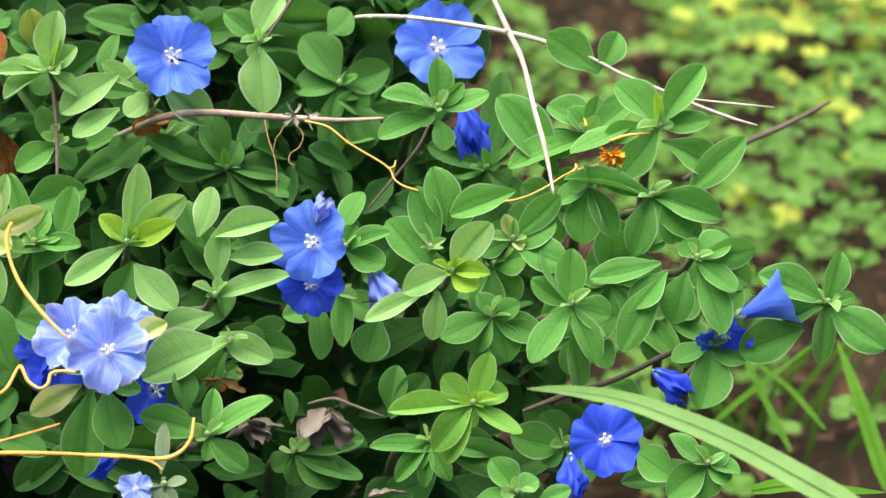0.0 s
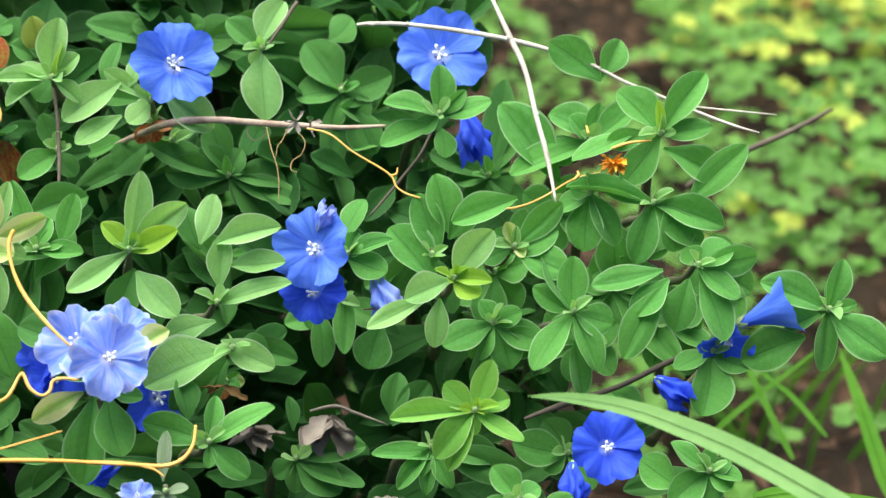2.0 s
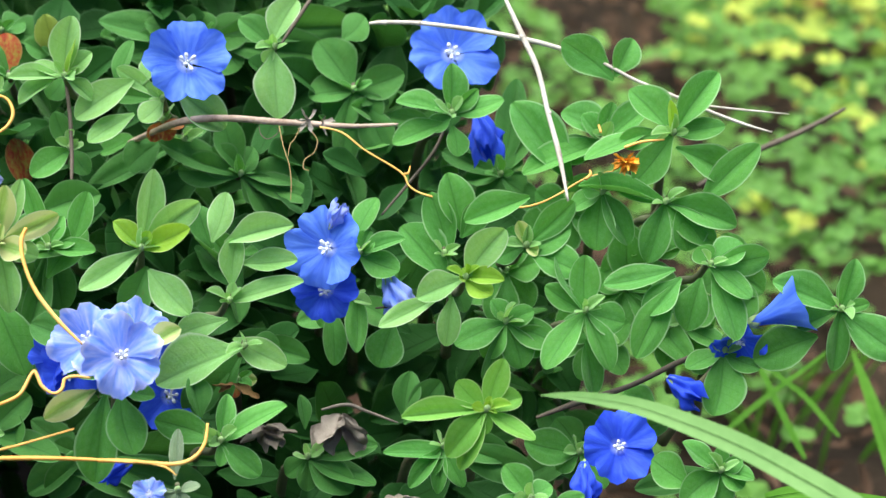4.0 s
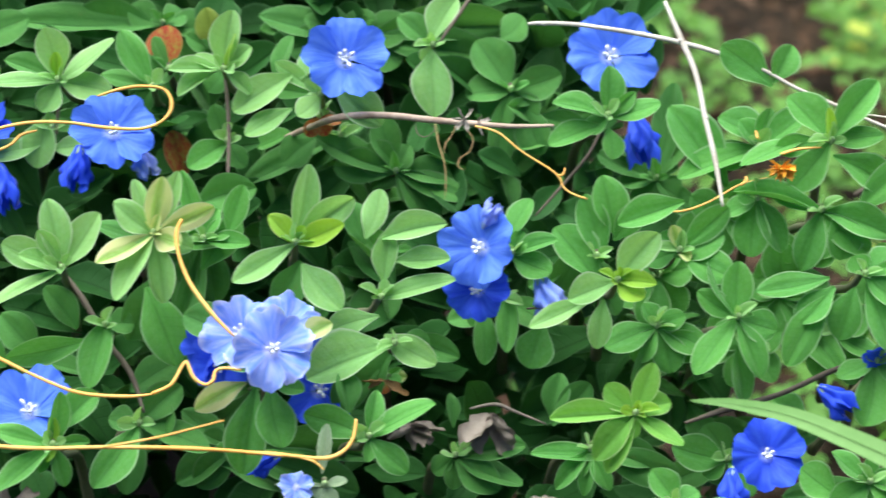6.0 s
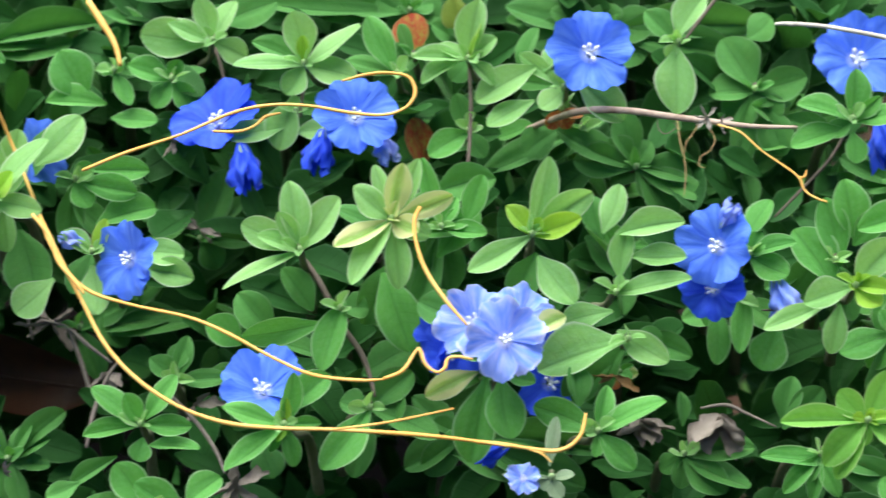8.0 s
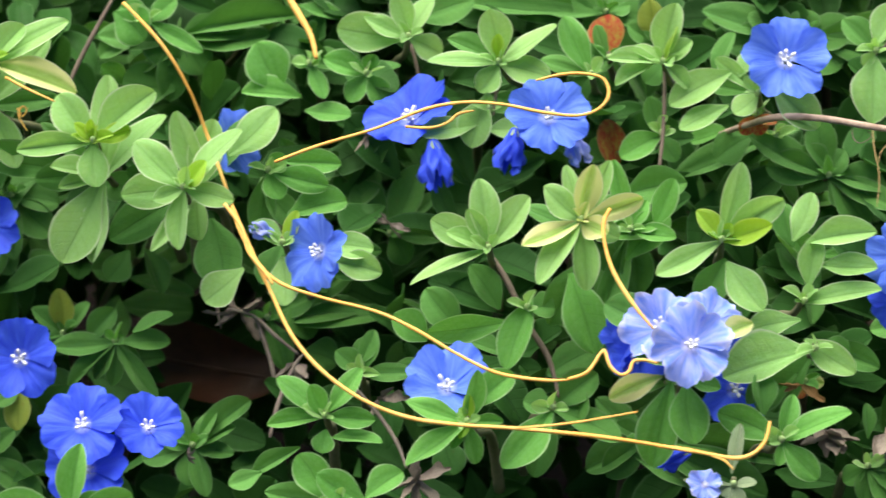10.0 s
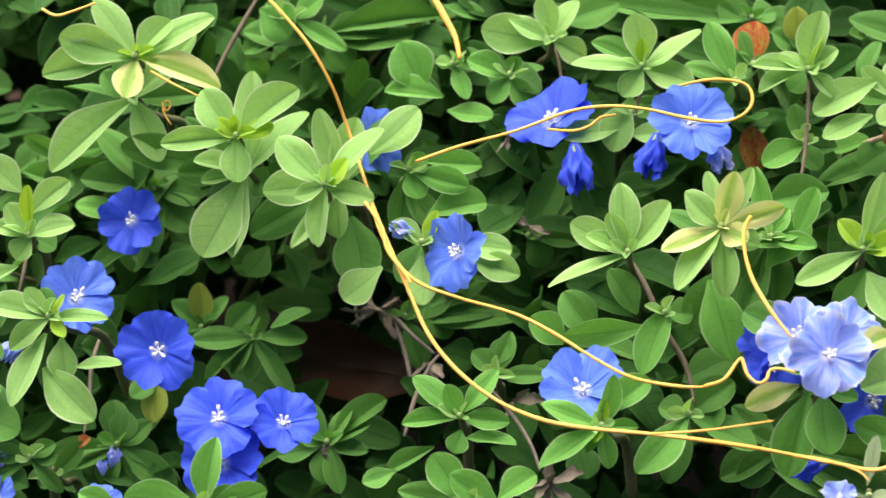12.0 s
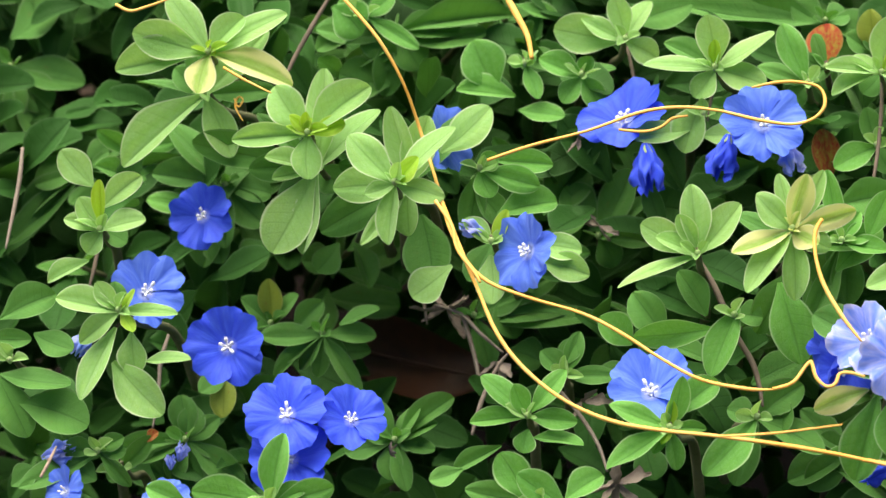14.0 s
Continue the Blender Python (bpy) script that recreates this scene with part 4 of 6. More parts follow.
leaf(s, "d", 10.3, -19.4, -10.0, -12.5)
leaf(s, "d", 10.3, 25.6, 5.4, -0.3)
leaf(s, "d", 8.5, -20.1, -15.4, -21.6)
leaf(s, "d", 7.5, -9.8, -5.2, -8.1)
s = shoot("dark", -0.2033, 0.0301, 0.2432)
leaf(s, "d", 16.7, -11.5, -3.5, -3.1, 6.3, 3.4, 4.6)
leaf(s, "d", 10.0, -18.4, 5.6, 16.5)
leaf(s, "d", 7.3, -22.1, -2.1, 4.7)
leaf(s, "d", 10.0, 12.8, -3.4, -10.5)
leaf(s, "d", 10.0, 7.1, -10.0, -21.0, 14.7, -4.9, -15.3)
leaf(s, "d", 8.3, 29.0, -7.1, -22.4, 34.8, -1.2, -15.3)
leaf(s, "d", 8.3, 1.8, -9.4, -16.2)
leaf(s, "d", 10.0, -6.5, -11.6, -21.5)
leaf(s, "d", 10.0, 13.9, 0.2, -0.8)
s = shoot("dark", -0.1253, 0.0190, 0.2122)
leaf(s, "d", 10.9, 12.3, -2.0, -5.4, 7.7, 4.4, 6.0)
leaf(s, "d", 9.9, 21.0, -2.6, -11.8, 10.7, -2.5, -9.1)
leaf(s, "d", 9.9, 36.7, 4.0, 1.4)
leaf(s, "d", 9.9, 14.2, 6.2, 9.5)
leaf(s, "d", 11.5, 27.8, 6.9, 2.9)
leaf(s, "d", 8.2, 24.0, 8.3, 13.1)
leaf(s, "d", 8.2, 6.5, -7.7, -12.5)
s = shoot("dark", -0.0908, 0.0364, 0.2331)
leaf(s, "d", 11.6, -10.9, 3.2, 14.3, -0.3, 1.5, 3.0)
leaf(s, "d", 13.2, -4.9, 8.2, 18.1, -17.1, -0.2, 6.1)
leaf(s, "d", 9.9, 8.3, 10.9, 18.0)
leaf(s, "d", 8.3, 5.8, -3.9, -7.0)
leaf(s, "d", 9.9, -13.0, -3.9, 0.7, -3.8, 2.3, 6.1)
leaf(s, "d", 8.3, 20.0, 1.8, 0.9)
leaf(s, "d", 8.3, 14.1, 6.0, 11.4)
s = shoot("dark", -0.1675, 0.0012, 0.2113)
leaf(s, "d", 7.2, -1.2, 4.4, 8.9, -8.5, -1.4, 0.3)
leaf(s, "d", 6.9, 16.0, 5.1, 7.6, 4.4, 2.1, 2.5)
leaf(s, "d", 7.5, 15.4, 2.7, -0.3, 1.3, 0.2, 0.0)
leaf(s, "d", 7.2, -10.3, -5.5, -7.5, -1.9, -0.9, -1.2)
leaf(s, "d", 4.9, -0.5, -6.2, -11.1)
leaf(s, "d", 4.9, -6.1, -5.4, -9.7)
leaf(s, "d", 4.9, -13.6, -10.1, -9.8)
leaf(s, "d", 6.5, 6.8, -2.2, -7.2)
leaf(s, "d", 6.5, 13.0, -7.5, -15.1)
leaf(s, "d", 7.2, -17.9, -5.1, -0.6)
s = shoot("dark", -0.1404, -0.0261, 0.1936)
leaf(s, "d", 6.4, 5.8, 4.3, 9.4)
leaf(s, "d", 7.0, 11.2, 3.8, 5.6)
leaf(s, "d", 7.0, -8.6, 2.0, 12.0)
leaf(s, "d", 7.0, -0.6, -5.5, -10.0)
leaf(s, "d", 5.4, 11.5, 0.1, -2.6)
leaf(s, "d", 6.0, -14.0, -4.4, -2.7)
leaf(s, "d", 6.4, 4.6, -7.0, -12.3)
leaf(s, "d", 6.4, 6.4, 1.1, 0.1)
leaf(s, "d", 6.4, -9.6, -1.3, 3.5)
leaf(s, "d", 6.4, 14.9, 9.0, 11.4)
s = shoot("dark", -0.2023, -0.0273, 0.1878)
leaf(s, "d", 7.1, -9.4, -3.3, -2.9)
leaf(s, "d", 8.1, 1.7, 4.3, 9.1)
leaf(s, "d", 7.1, 11.6, 0.8, -3.1)
leaf(s, "d", 7.1, -3.9, -5.9, -10.4)
leaf(s, "d", 6.5, -12.0, -6.7, -5.0)
leaf(s, "d", 6.5, 9.3, 4.3, 6.1)
leaf(s, "d", 8.1, -2.7, 5.4, 11.9)
leaf(s, "d", 5.8, -20.2, -6.8, -0.2)
leaf(s, "d", 8.1, 17.6, -3.9, -11.1)
leaf(s, "d", 4.8, -6.5, -0.9, 1.8)
s = shoot("plain", -0.2171, -0.0633, 0.2030)
leaf(s, "d", 5.2, 6.1, 2.2, 4.5)
leaf(s, "d", 5.2, 7.5, 0.8, 0.4)
leaf(s, "d", 6.8, -6.6, -3.4, -4.2, -0.1, -3.5, -7.1)
leaf(s, "d", 7.7, -3.0, -5.7, -10.7, -4.2, -7.8, -14.1)
leaf(s, "d", 4.6, 9.5, -3.2, -8.1)
leaf(s, "d", 5.2, -9.9, -2.0, 1.9)
leaf(s, "d", 7.7, -17.2, -6.1, -3.8, -23.2, -8.5, -8.5)
leaf(s, "d", 7.7, -20.0, -8.6, -9.9)
s = shoot("plain", -0.1591, -0.0979, 0.2127)
leaf(s, "n", 7.6, 1.2, 5.8, 17.9)
leaf(s, "n", 8.4, -19.6, -7.3, 6.1)
leaf(s, "n", 7.3, 15.7, 4.8, 4.6)
leaf(s, "n", 5.8, -5.7, -1.9, -1.2)
leaf(s, "n", 4.9, 8.5, 3.2, 5.1)
leaf(s, "n", 6.4, -32.1, -5.1, 5.2, -22.0, -3.7, 0.7)
s = shoot("dark", -0.1583, 0.0668, 0.2815)
leaf(s, "d", 10.1, -10.0, -2.4, 5.7, 1.0, -5.2, -10.8)
leaf(s, "d", 13.5, -15.7, -9.3, -10.4, -0.5, -7.0, -13.9)
leaf(s, "d", 6.7, 11.7, 2.9, 5.2)
leaf(s, "d", 8.4, 20.4, 2.9, 2.2)
leaf(s, "d", 10.1, -1.7, -9.6, -16.6)
leaf(s, "d", 11.8, 8.5, -3.3, -9.2)
leaf(s, "d", 10.1, -23.5, -5.0, 0.2)
leaf(s, "d", 8.4, 33.7, 6.4, 9.1)
leaf(s, "d", 11.8, 27.0, 5.2, -0.1)
s = shoot("plain", -0.1651, 0.0576, 0.2900)
leaf(s, "n", 6.6, -8.8, 0.9, 4.5)
leaf(s, "n", 6.6, 7.8, 4.3, 5.8)
leaf(s, "n", 12.6, -0.8, -4.4, -3.8, -10.3, -0.4, 3.0)
leaf(s, "d", 8.3, -16.2, 1.4, -12.7, -2.0, 9.1, -3.6)
leaf(s, "d", 10.6, 4.2, 4.2, -16.0, -2.0, 9.1, -3.6)
leaf(s, "n", 5.7, 16.0, -2.4, -8.8)
s = shoot("dark", -0.0298, 0.0791, 0.2896)
leaf(s, "d", 9.9, -10.4, 0.6, 4.5)
leaf(s, "d", 11.6, -20.0, -3.8, 1.8)
leaf(s, "d", 9.9, 6.4, 1.9, 3.3)
leaf(s, "d", 9.9, 5.4, -11.4, -22.3)
leaf(s, "d", 9.9, 13.6, 0.4, -2.8)
leaf(s, "d", 9.9, -28.6, -2.8, 2.7)
leaf(s, "d", 8.3, -4.3, -4.7, -7.5)
leaf(s, "d", 9.9, -46.8, -6.7, 1.1)
leaf(s, "d", 9.9, 15.6, -9.0, -26.2)
s = shoot("plain", -0.0114, 0.0318, 0.2934)
leaf(s, "s", 8.2, 2.7, 3.2, 17.1)
leaf(s, "s", 6.3, 7.4, 0.4, 7.3)
leaf(s, "s", 6.3, -13.6, -3.4, -4.4, -2.9, 0.1, -0.6)
leaf(s, "s", 5.0, -9.0, 3.1, 3.2)
leaf(s, "s", 5.0, 7.9, -4.0, -4.7)
leaf(s, "s", 5.6, -15.3, -1.3, 2.7)
leaf(s, "d", 6.3, -5.0, 7.1, -9.1, -0.1, 9.4, -3.8)
leaf(s, "y", 3.4, 4.2, -1.5, 12.0)
s = shoot("plain", -0.0110, 0.0281, 0.2728)
leaf(s, "n", 7.9, -11.5, -5.4, -5.2)
leaf(s, "d", 6.3, -4.0, 14.9, 5.3, -0.1, 9.3, -4.1)
leaf(s, "d", 6.3, 4.6, 5.0, -10.5, -0.1, 9.3, -4.1)
s = shoot("plain", 0.0159, 0.0273, 0.2868)
leaf(s, "s", 7.2, -6.3, -3.1, -5.3)
leaf(s, "s", 5.7, 4.8, -0.6, 0.5, 1.4, 1.1, 2.6)
leaf(s, "s", 5.7, -1.5, 5.1, 11.2, -5.6, 2.8, 4.0)
leaf(s, "s", 10.7, 17.3, -6.4, -6.0, 3.8, 0.8, 2.6)
leaf(s, "s", 9.4, -24.8, 1.0, -4.6, -7.9, 3.6, 5.2)
leaf(s, "s", 4.1, -12.5, 6.7, 7.6)
leaf(s, "s", 7.5, -21.7, -5.1, -9.4, -8.2, -0.6, -3.5)
leaf(s, "d", 7.9, -8.0, 16.2, 12.3, -12.7, 13.1, 0.2)
leaf(s, "d", 6.3, -16.0, 13.3, -1.5, 0.2, 9.3, -3.9)
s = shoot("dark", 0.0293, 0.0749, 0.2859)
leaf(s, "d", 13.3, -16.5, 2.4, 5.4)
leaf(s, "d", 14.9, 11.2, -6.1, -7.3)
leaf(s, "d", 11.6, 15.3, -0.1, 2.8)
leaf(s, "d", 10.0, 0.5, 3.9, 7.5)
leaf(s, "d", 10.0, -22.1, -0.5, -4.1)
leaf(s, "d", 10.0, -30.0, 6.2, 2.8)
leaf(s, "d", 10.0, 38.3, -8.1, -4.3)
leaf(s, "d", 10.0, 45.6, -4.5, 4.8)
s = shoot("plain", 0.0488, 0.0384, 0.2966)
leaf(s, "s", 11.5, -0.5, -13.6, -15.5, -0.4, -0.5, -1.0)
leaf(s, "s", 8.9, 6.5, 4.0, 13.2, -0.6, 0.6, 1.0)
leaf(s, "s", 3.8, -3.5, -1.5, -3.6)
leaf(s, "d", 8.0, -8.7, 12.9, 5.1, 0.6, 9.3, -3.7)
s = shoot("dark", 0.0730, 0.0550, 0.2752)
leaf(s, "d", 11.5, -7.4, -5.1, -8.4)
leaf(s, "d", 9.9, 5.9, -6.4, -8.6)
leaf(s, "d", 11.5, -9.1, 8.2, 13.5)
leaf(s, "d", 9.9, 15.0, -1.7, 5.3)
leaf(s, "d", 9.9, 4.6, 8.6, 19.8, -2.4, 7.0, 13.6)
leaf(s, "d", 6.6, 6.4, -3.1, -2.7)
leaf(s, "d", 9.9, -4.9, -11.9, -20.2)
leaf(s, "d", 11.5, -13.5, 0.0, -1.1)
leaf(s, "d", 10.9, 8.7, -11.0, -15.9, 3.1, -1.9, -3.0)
s = shoot("plain", 0.0971, 0.0170, 0.2823)
leaf(s, "n", 7.9, 1.4, 3.0, 14.0)
leaf(s, "n", 7.6, -14.8, 2.9, 5.2)
leaf(s, "n", 6.3, 15.0, -1.7, 4.4)
leaf(s, "n", 6.3, -6.1, -1.0, -4.5)
leaf(s, "n", 7.9, -16.9, -2.4, -7.3, -2.1, -0.9, -2.3)
leaf(s, "n", 7.3, 0.9, -7.5, -9.8, 0.3, -1.5, -2.9)
leaf(s, "n", 4.1, -4.1, 1.8, 2.5)
leaf(s, "n", 4.7, 7.8, -0.0, 6.9)
s = shoot("dark", 0.0375, 0.0328, 0.2597)
leaf(s, "d", 10.6, -9.4, 3.0, 6.5)
leaf(s, "d", 9.7, 7.8, -3.9, -5.9)
leaf(s, "d", 9.7, -17.9, 1.4, 2.3)
leaf(s, "d", 9.7, 3.7, 2.4, 7.7)
leaf(s, "d", 9.0, 16.1, -4.4, 1.0)
leaf(s, "d", 8.1, 20.6, -7.2, -7.1)
leaf(s, "d", 8.1, -4.0, 6.2, 15.5)
leaf(s, "d", 9.7, -24.0, 4.0, 8.6)
leaf(s, "d", 9.7, -32.5, 4.8, 1.6, -22.2, 7.4, 8.9)
leaf(s, "d", 9.7, 12.2, -7.5, -11.8)
s = shoot("plain", 0.0217, 0.0378, 0.2693)
leaf(s, "n", 7.1, 4.4, -4.8, -7.1)
leaf(s, "n", 6.4, -3.5, -1.7, -2.6)
leaf(s, "d", 8.0, -10.1, 6.8, -11.4, 0.3, 9.2, -4.0)
leaf(s, "d", 6.4, 7.2, 10.1, 2.4, 0.3, 9.2, -4.0)
leaf(s, "d", 9.6, -20.0, 8.0, -11.3, 0.3, 9.2, -4.0)
leaf(s, "d", 10.6, -30.2, 3.6, -16.0, 0.3, 9.2, -4.0)
s = shoot("plain", 0.0071, -0.0284, 0.2671)
leaf(s, "s", 8.9, 4.4, 8.1, 19.8)
leaf(s, "y", 6.0, -6.3, 0.5, 8.6)
leaf(s, "y", 6.3, 13.3, -5.3, 8.0)
leaf(s, "s", 7.7, -17.3, -4.2, -8.6)
leaf(s, "s", 9.2, 11.7, -11.7, -14.7, 1.6, -2.6, -4.9)
leaf(s, "s", 8.0, 15.9, 2.6, 11.9)
leaf(s, "d", 8.9, -4.9, 0.3, -21.7, 1.3, 6.8, -8.5)
leaf(s, "y", 3.3, 2.5, -1.2, 5.8)
s = shoot("plain", -0.0181, -0.0106, 0.2605)
leaf(s, "n", 5.5, 3.9, 2.3, 8.3)
leaf(s, "n", 5.5, 12.9, -3.2, -0.3)
leaf(s, "n", 7.0, 12.0, 4.8, 14.1, 7.0, -0.3, 1.4)
leaf(s, "n", 5.5, -5.3, 9.4, 16.9)
leaf(s, "d", 7.6, -0.7, 5.5, -11.3, -0.2, 9.1, -4.4)
leaf(s, "n", 6.1, 8.0, 0.7, 4.3)
leaf(s, "d", 9.1, 3.4, 0.5, -19.7, -0.2, 9.1, -4.4)
leaf(s, "d", 9.1, -5.7, 2.1, -16.3, -0.2, 9.1, -4.4)
leaf(s, "d", 7.6, -7.9, -4.8, -26.7, -0.2, 9.1, -4.4)
leaf(s, "d", 10.6, 13.9, 12.0, 10.7, -2.8, 13.6, 4.1)
s = shoot("plain", 0.0299, -0.0319, 0.2515)
leaf(s, "s", 6.6, 2.8, 6.4, 16.3, 1.0, 1.6, 3.4)
leaf(s, "s", 7.5, 19.2, -4.6, 8.0)
leaf(s, "s", 6.9, -14.6, -4.0, -7.4, -0.6, -2.0, -4.3)
leaf(s, "s", 7.8, 16.5, 2.7, 22.3, -0.3, 7.0, 14.2)
leaf(s, "s", 7.8, 1.2, 13.4, 26.4, -3.6, 7.6, 14.5)
leaf(s, "s", 6.3, 19.0, -0.6, 11.5, 3.6, 4.1, 9.2)
leaf(s, "s", 7.8, 14.3, -11.8, -14.7, 0.6, -4.5, -8.9)
leaf(s, "d", 7.5, 21.3, -1.4, -17.6, 5.9, 3.4, -14.3)
leaf(s, "d", 7.5, -6.6, 20.4, 19.6, -3.3, 16.0, 8.7)
leaf(s, "s", 3.0, 1.5, 1.0, 5.4)
s = shoot("plain", 0.0333, -0.0402, 0.2417)
leaf(s, "s", 11.4, -24.5, -5.7, -4.7)
leaf(s, "d", 9.0, -17.2, 3.0, -20.5, -4.3, 6.4, -10.9)
leaf(s, "d", 8.4, -11.1, 2.0, -20.4, 0.4, 8.9, -4.7)
leaf(s, "d", 7.5, 10.0, 7.3, -3.7, 0.4, 8.9, -4.7)
s = shoot("plain", 0.0670, -0.0158, 0.2557)
leaf(s, "n", 7.7, 6.0, 6.9, 13.7, -0.8, 2.1, 3.9)
leaf(s, "n", 6.1, 11.8, -1.9, 6.2)
leaf(s, "n", 8.6, 10.7, -5.1, -3.4)
leaf(s, "n", 5.2, 3.4, 1.9, 6.2)
leaf(s, "n", 5.2, 4.8, -0.1, 3.2)
s = shoot("plain", 0.0660, -0.0080, 0.2378)
leaf(s, "n", 7.2, -6.8, -11.5, -14.4, -6.4, 0.2, -1.4)
leaf(s, "n", 6.3, 0.0, -10.6, -11.8, 1.0, 1.4, 3.2)
leaf(s, "n", 10.6, 5.9, -11.3, -16.1, 11.0, -4.3, -5.7)
leaf(s, "n", 4.1, -9.2, -2.3, -7.2, -7.9, 1.1, 0.0)
leaf(s, "d", 9.4, 13.1, 2.5, -9.4, 0.8, 8.9, -4.5)
leaf(s, "d", 7.8, -15.6, 7.7, -10.1, 0.8, 8.9, -4.5)
s = shoot("young", 0.0936, -0.0384, 0.2577)
leaf(s, "s", 9.0, 10.5, 0.4, 14.0)
leaf(s, "y", 3.0, 0.1, -1.3, 5.2)
leaf(s, "y", 5.1, 9.1, -5.2, 2.7)
leaf(s, "s", 7.2, -13.4, -3.4, -2.5)
leaf(s, "s", 6.6, -24.0, -1.4, -12.1, -6.0, -1.1, -3.9)
leaf(s, "s", 6.9, -6.0, -7.7, -16.3, -3.8, -1.7, -4.5)
leaf(s, "y", 6.6, 6.6, -5.7, -2.7)
s = shoot("plain", 0.0908, -0.0151, 0.2538)
leaf(s, "n", 10.2, -10.3, 6.4, 7.2, 0.8, -3.6, -7.1)
leaf(s, "n", 8.6, -3.0, 7.2, 16.0, 1.5, -0.9, -1.4)
leaf(s, "n", 10.2, 2.4, 5.5, 21.9, 5.4, 2.1, 5.7)
leaf(s, "n", 8.3, 11.8, 4.8, 13.5, 5.0, 1.4, 4.2)
leaf(s, "d", 9.3, -10.4, 6.5, -13.1, -3.4, 10.9, -1.5)
leaf(s, "d", 9.3, 6.3, -1.0, -17.6, 1.2, 8.9, -4.4)
leaf(s, "d", 6.2, -5.0, 10.8, -1.4, 1.2, 8.9, -4.4)
leaf(s, "d", 7.7, -18.3, 7.6, -11.3, -8.6, 8.1, -8.7)
s = shoot("plain", 0.1126, -0.0231, 0.2588)
leaf(s, "n", 7.0, 13.4, 0.7, 12.6)
leaf(s, "n", 8.9, -16.3, 2.0, 9.2, 1.9, 5.8, 12.2)
leaf(s, "n", 6.1, -5.1, 2.7, 4.2)
leaf(s, "n", 9.2, 12.6, 0.2, 3.8, -1.6, -0.5, -1.4)
leaf(s, "p", 3.4, 2.5, -4.4, -0.6)
leaf(s, "p", 3.7, -2.6, -0.9, 8.4)
leaf(s, "n", 9.2, 13.6, -9.0, -4.3)
leaf(s, "n", 6.1, -8.7, -0.5, -3.5)
s = shoot("plain", 0.1066, -0.0275, 0.2378)
leaf(s, "n", 6.2, 8.0, -1.1, 3.6)
leaf(s, "n", 7.7, -6.6, -4.3, -8.3)
leaf(s, "n", 6.2, -3.0, 1.6, 6.5)
leaf(s, "n", 8.6, 13.6, -5.1, -5.4)
leaf(s, "n", 9.2, 3.9, -6.4, -11.2)
leaf(s, "n", 8.6, 1.4, -1.3, -4.8, 16.8, -4.4, -4.2)
leaf(s, "n", 9.2, -14.8, -4.2, -3.8)
leaf(s, "n", 6.2, -7.1, -5.7, -14.3)
s = shoot("plain", 0.1562, -0.0082, 0.2837)
leaf(s, "n", 8.7, 13.0, 5.7, 16.4)
leaf(s, "n", 9.0, -10.2, 7.0, 12.0)
leaf(s, "n", 8.0, -25.5, -4.5, -4.4, -7.0, 1.2, 0.6)
leaf(s, "n", 6.5, 14.5, -0.5, 1.3)
leaf(s, "y", 3.1, -0.9, 1.2, 10.0)
leaf(s, "n", 8.7, -11.8, -7.2, -10.9)
leaf(s, "n", 9.6, 17.7, -7.3, -10.6, 0.6, -1.8, -3.4)
leaf(s, "n", 5.6, -15.3, -0.6, -1.3, -2.3, 0.6, 0.6)
s = shoot("plain", 0.1406, 0.0142, 0.2725)
leaf(s, "n", 13.0, -24.1, 6.3, 11.4, -9.5, -3.7, -10.2)
leaf(s, "n", 10.5, -10.1, 7.0, 8.5, 3.6, 0.1, 1.2)
leaf(s, "n", 9.9, -10.3, 11.6, 27.0, 4.3, 7.3, 16.0)
leaf(s, "n", 8.3, 10.6, 11.0, 26.8, 4.6, 7.6, 16.8)
leaf(s, "n", 8.0, -13.1, 0.3, -2.9)
leaf(s, "n", 8.0, -4.8, 1.7, 8.4)
leaf(s, "n", 9.5, -24.0, -6.5, -6.3)
leaf(s, "n", 8.0, 14.8, 1.5, 10.9)
leaf(s, "n", 6.4, 3.8, 4.1, 10.4)
s = shoot("plain", 0.1529, -0.0168, 0.2667)
leaf(s, "n", 7.7, -14.7, 5.0, 3.5)
leaf(s, "n", 9.3, 18.5, -8.3, -2.5)
leaf(s, "n", 10.2, 5.9, -6.9, -11.8, 4.4, -0.2, 0.8)
leaf(s, "n", 8.7, -6.0, -8.2, -13.9)
leaf(s, "n", 9.0, 26.4, 0.3, 16.0, 9.9, -1.1, 0.4)
leaf(s, "n", 6.2, -22.5, 1.9, 8.8)
leaf(s, "n", 7.7, 13.1, -6.5, -10.4)
s = shoot("plain", 0.1359, -0.0119, 0.2686)
leaf(s, "n", 10.8, -2.4, -6.1, -14.8)
leaf(s, "n", 5.3, -5.6, 0.3, 1.9)
leaf(s, "n", 6.2, -8.8, -0.4, -4.5)
leaf(s, "n", 9.3, 6.8, -8.3, -12.2)
s = shoot("plain", 0.1616, -0.0366, 0.2564)
leaf(s, "n", 8.5, 16.7, -0.0, 2.0)
leaf(s, "n", 7.3, -28.8, 1.1, -5.9, -9.3, 0.8, -1.0)
leaf(s, "n", 9.4, -7.2, -6.8, -16.0, -2.5, -1.2, -3.1)
leaf(s, "n", 9.4, 5.4, -14.1, -16.2, 0.7, -0.9, -1.7)
leaf(s, "n", 8.8, -22.4, -12.4, -20.7, -9.5, -0.9, -4.5)
leaf(s, "n", 6.7, -2.8, 2.6, 4.6)
leaf(s, "n", 9.1, -18.9, -5.2, -11.2, -7.9, -0.4, -3.1)
leaf(s, "n", 7.6, 9.8, -7.0, -7.9)
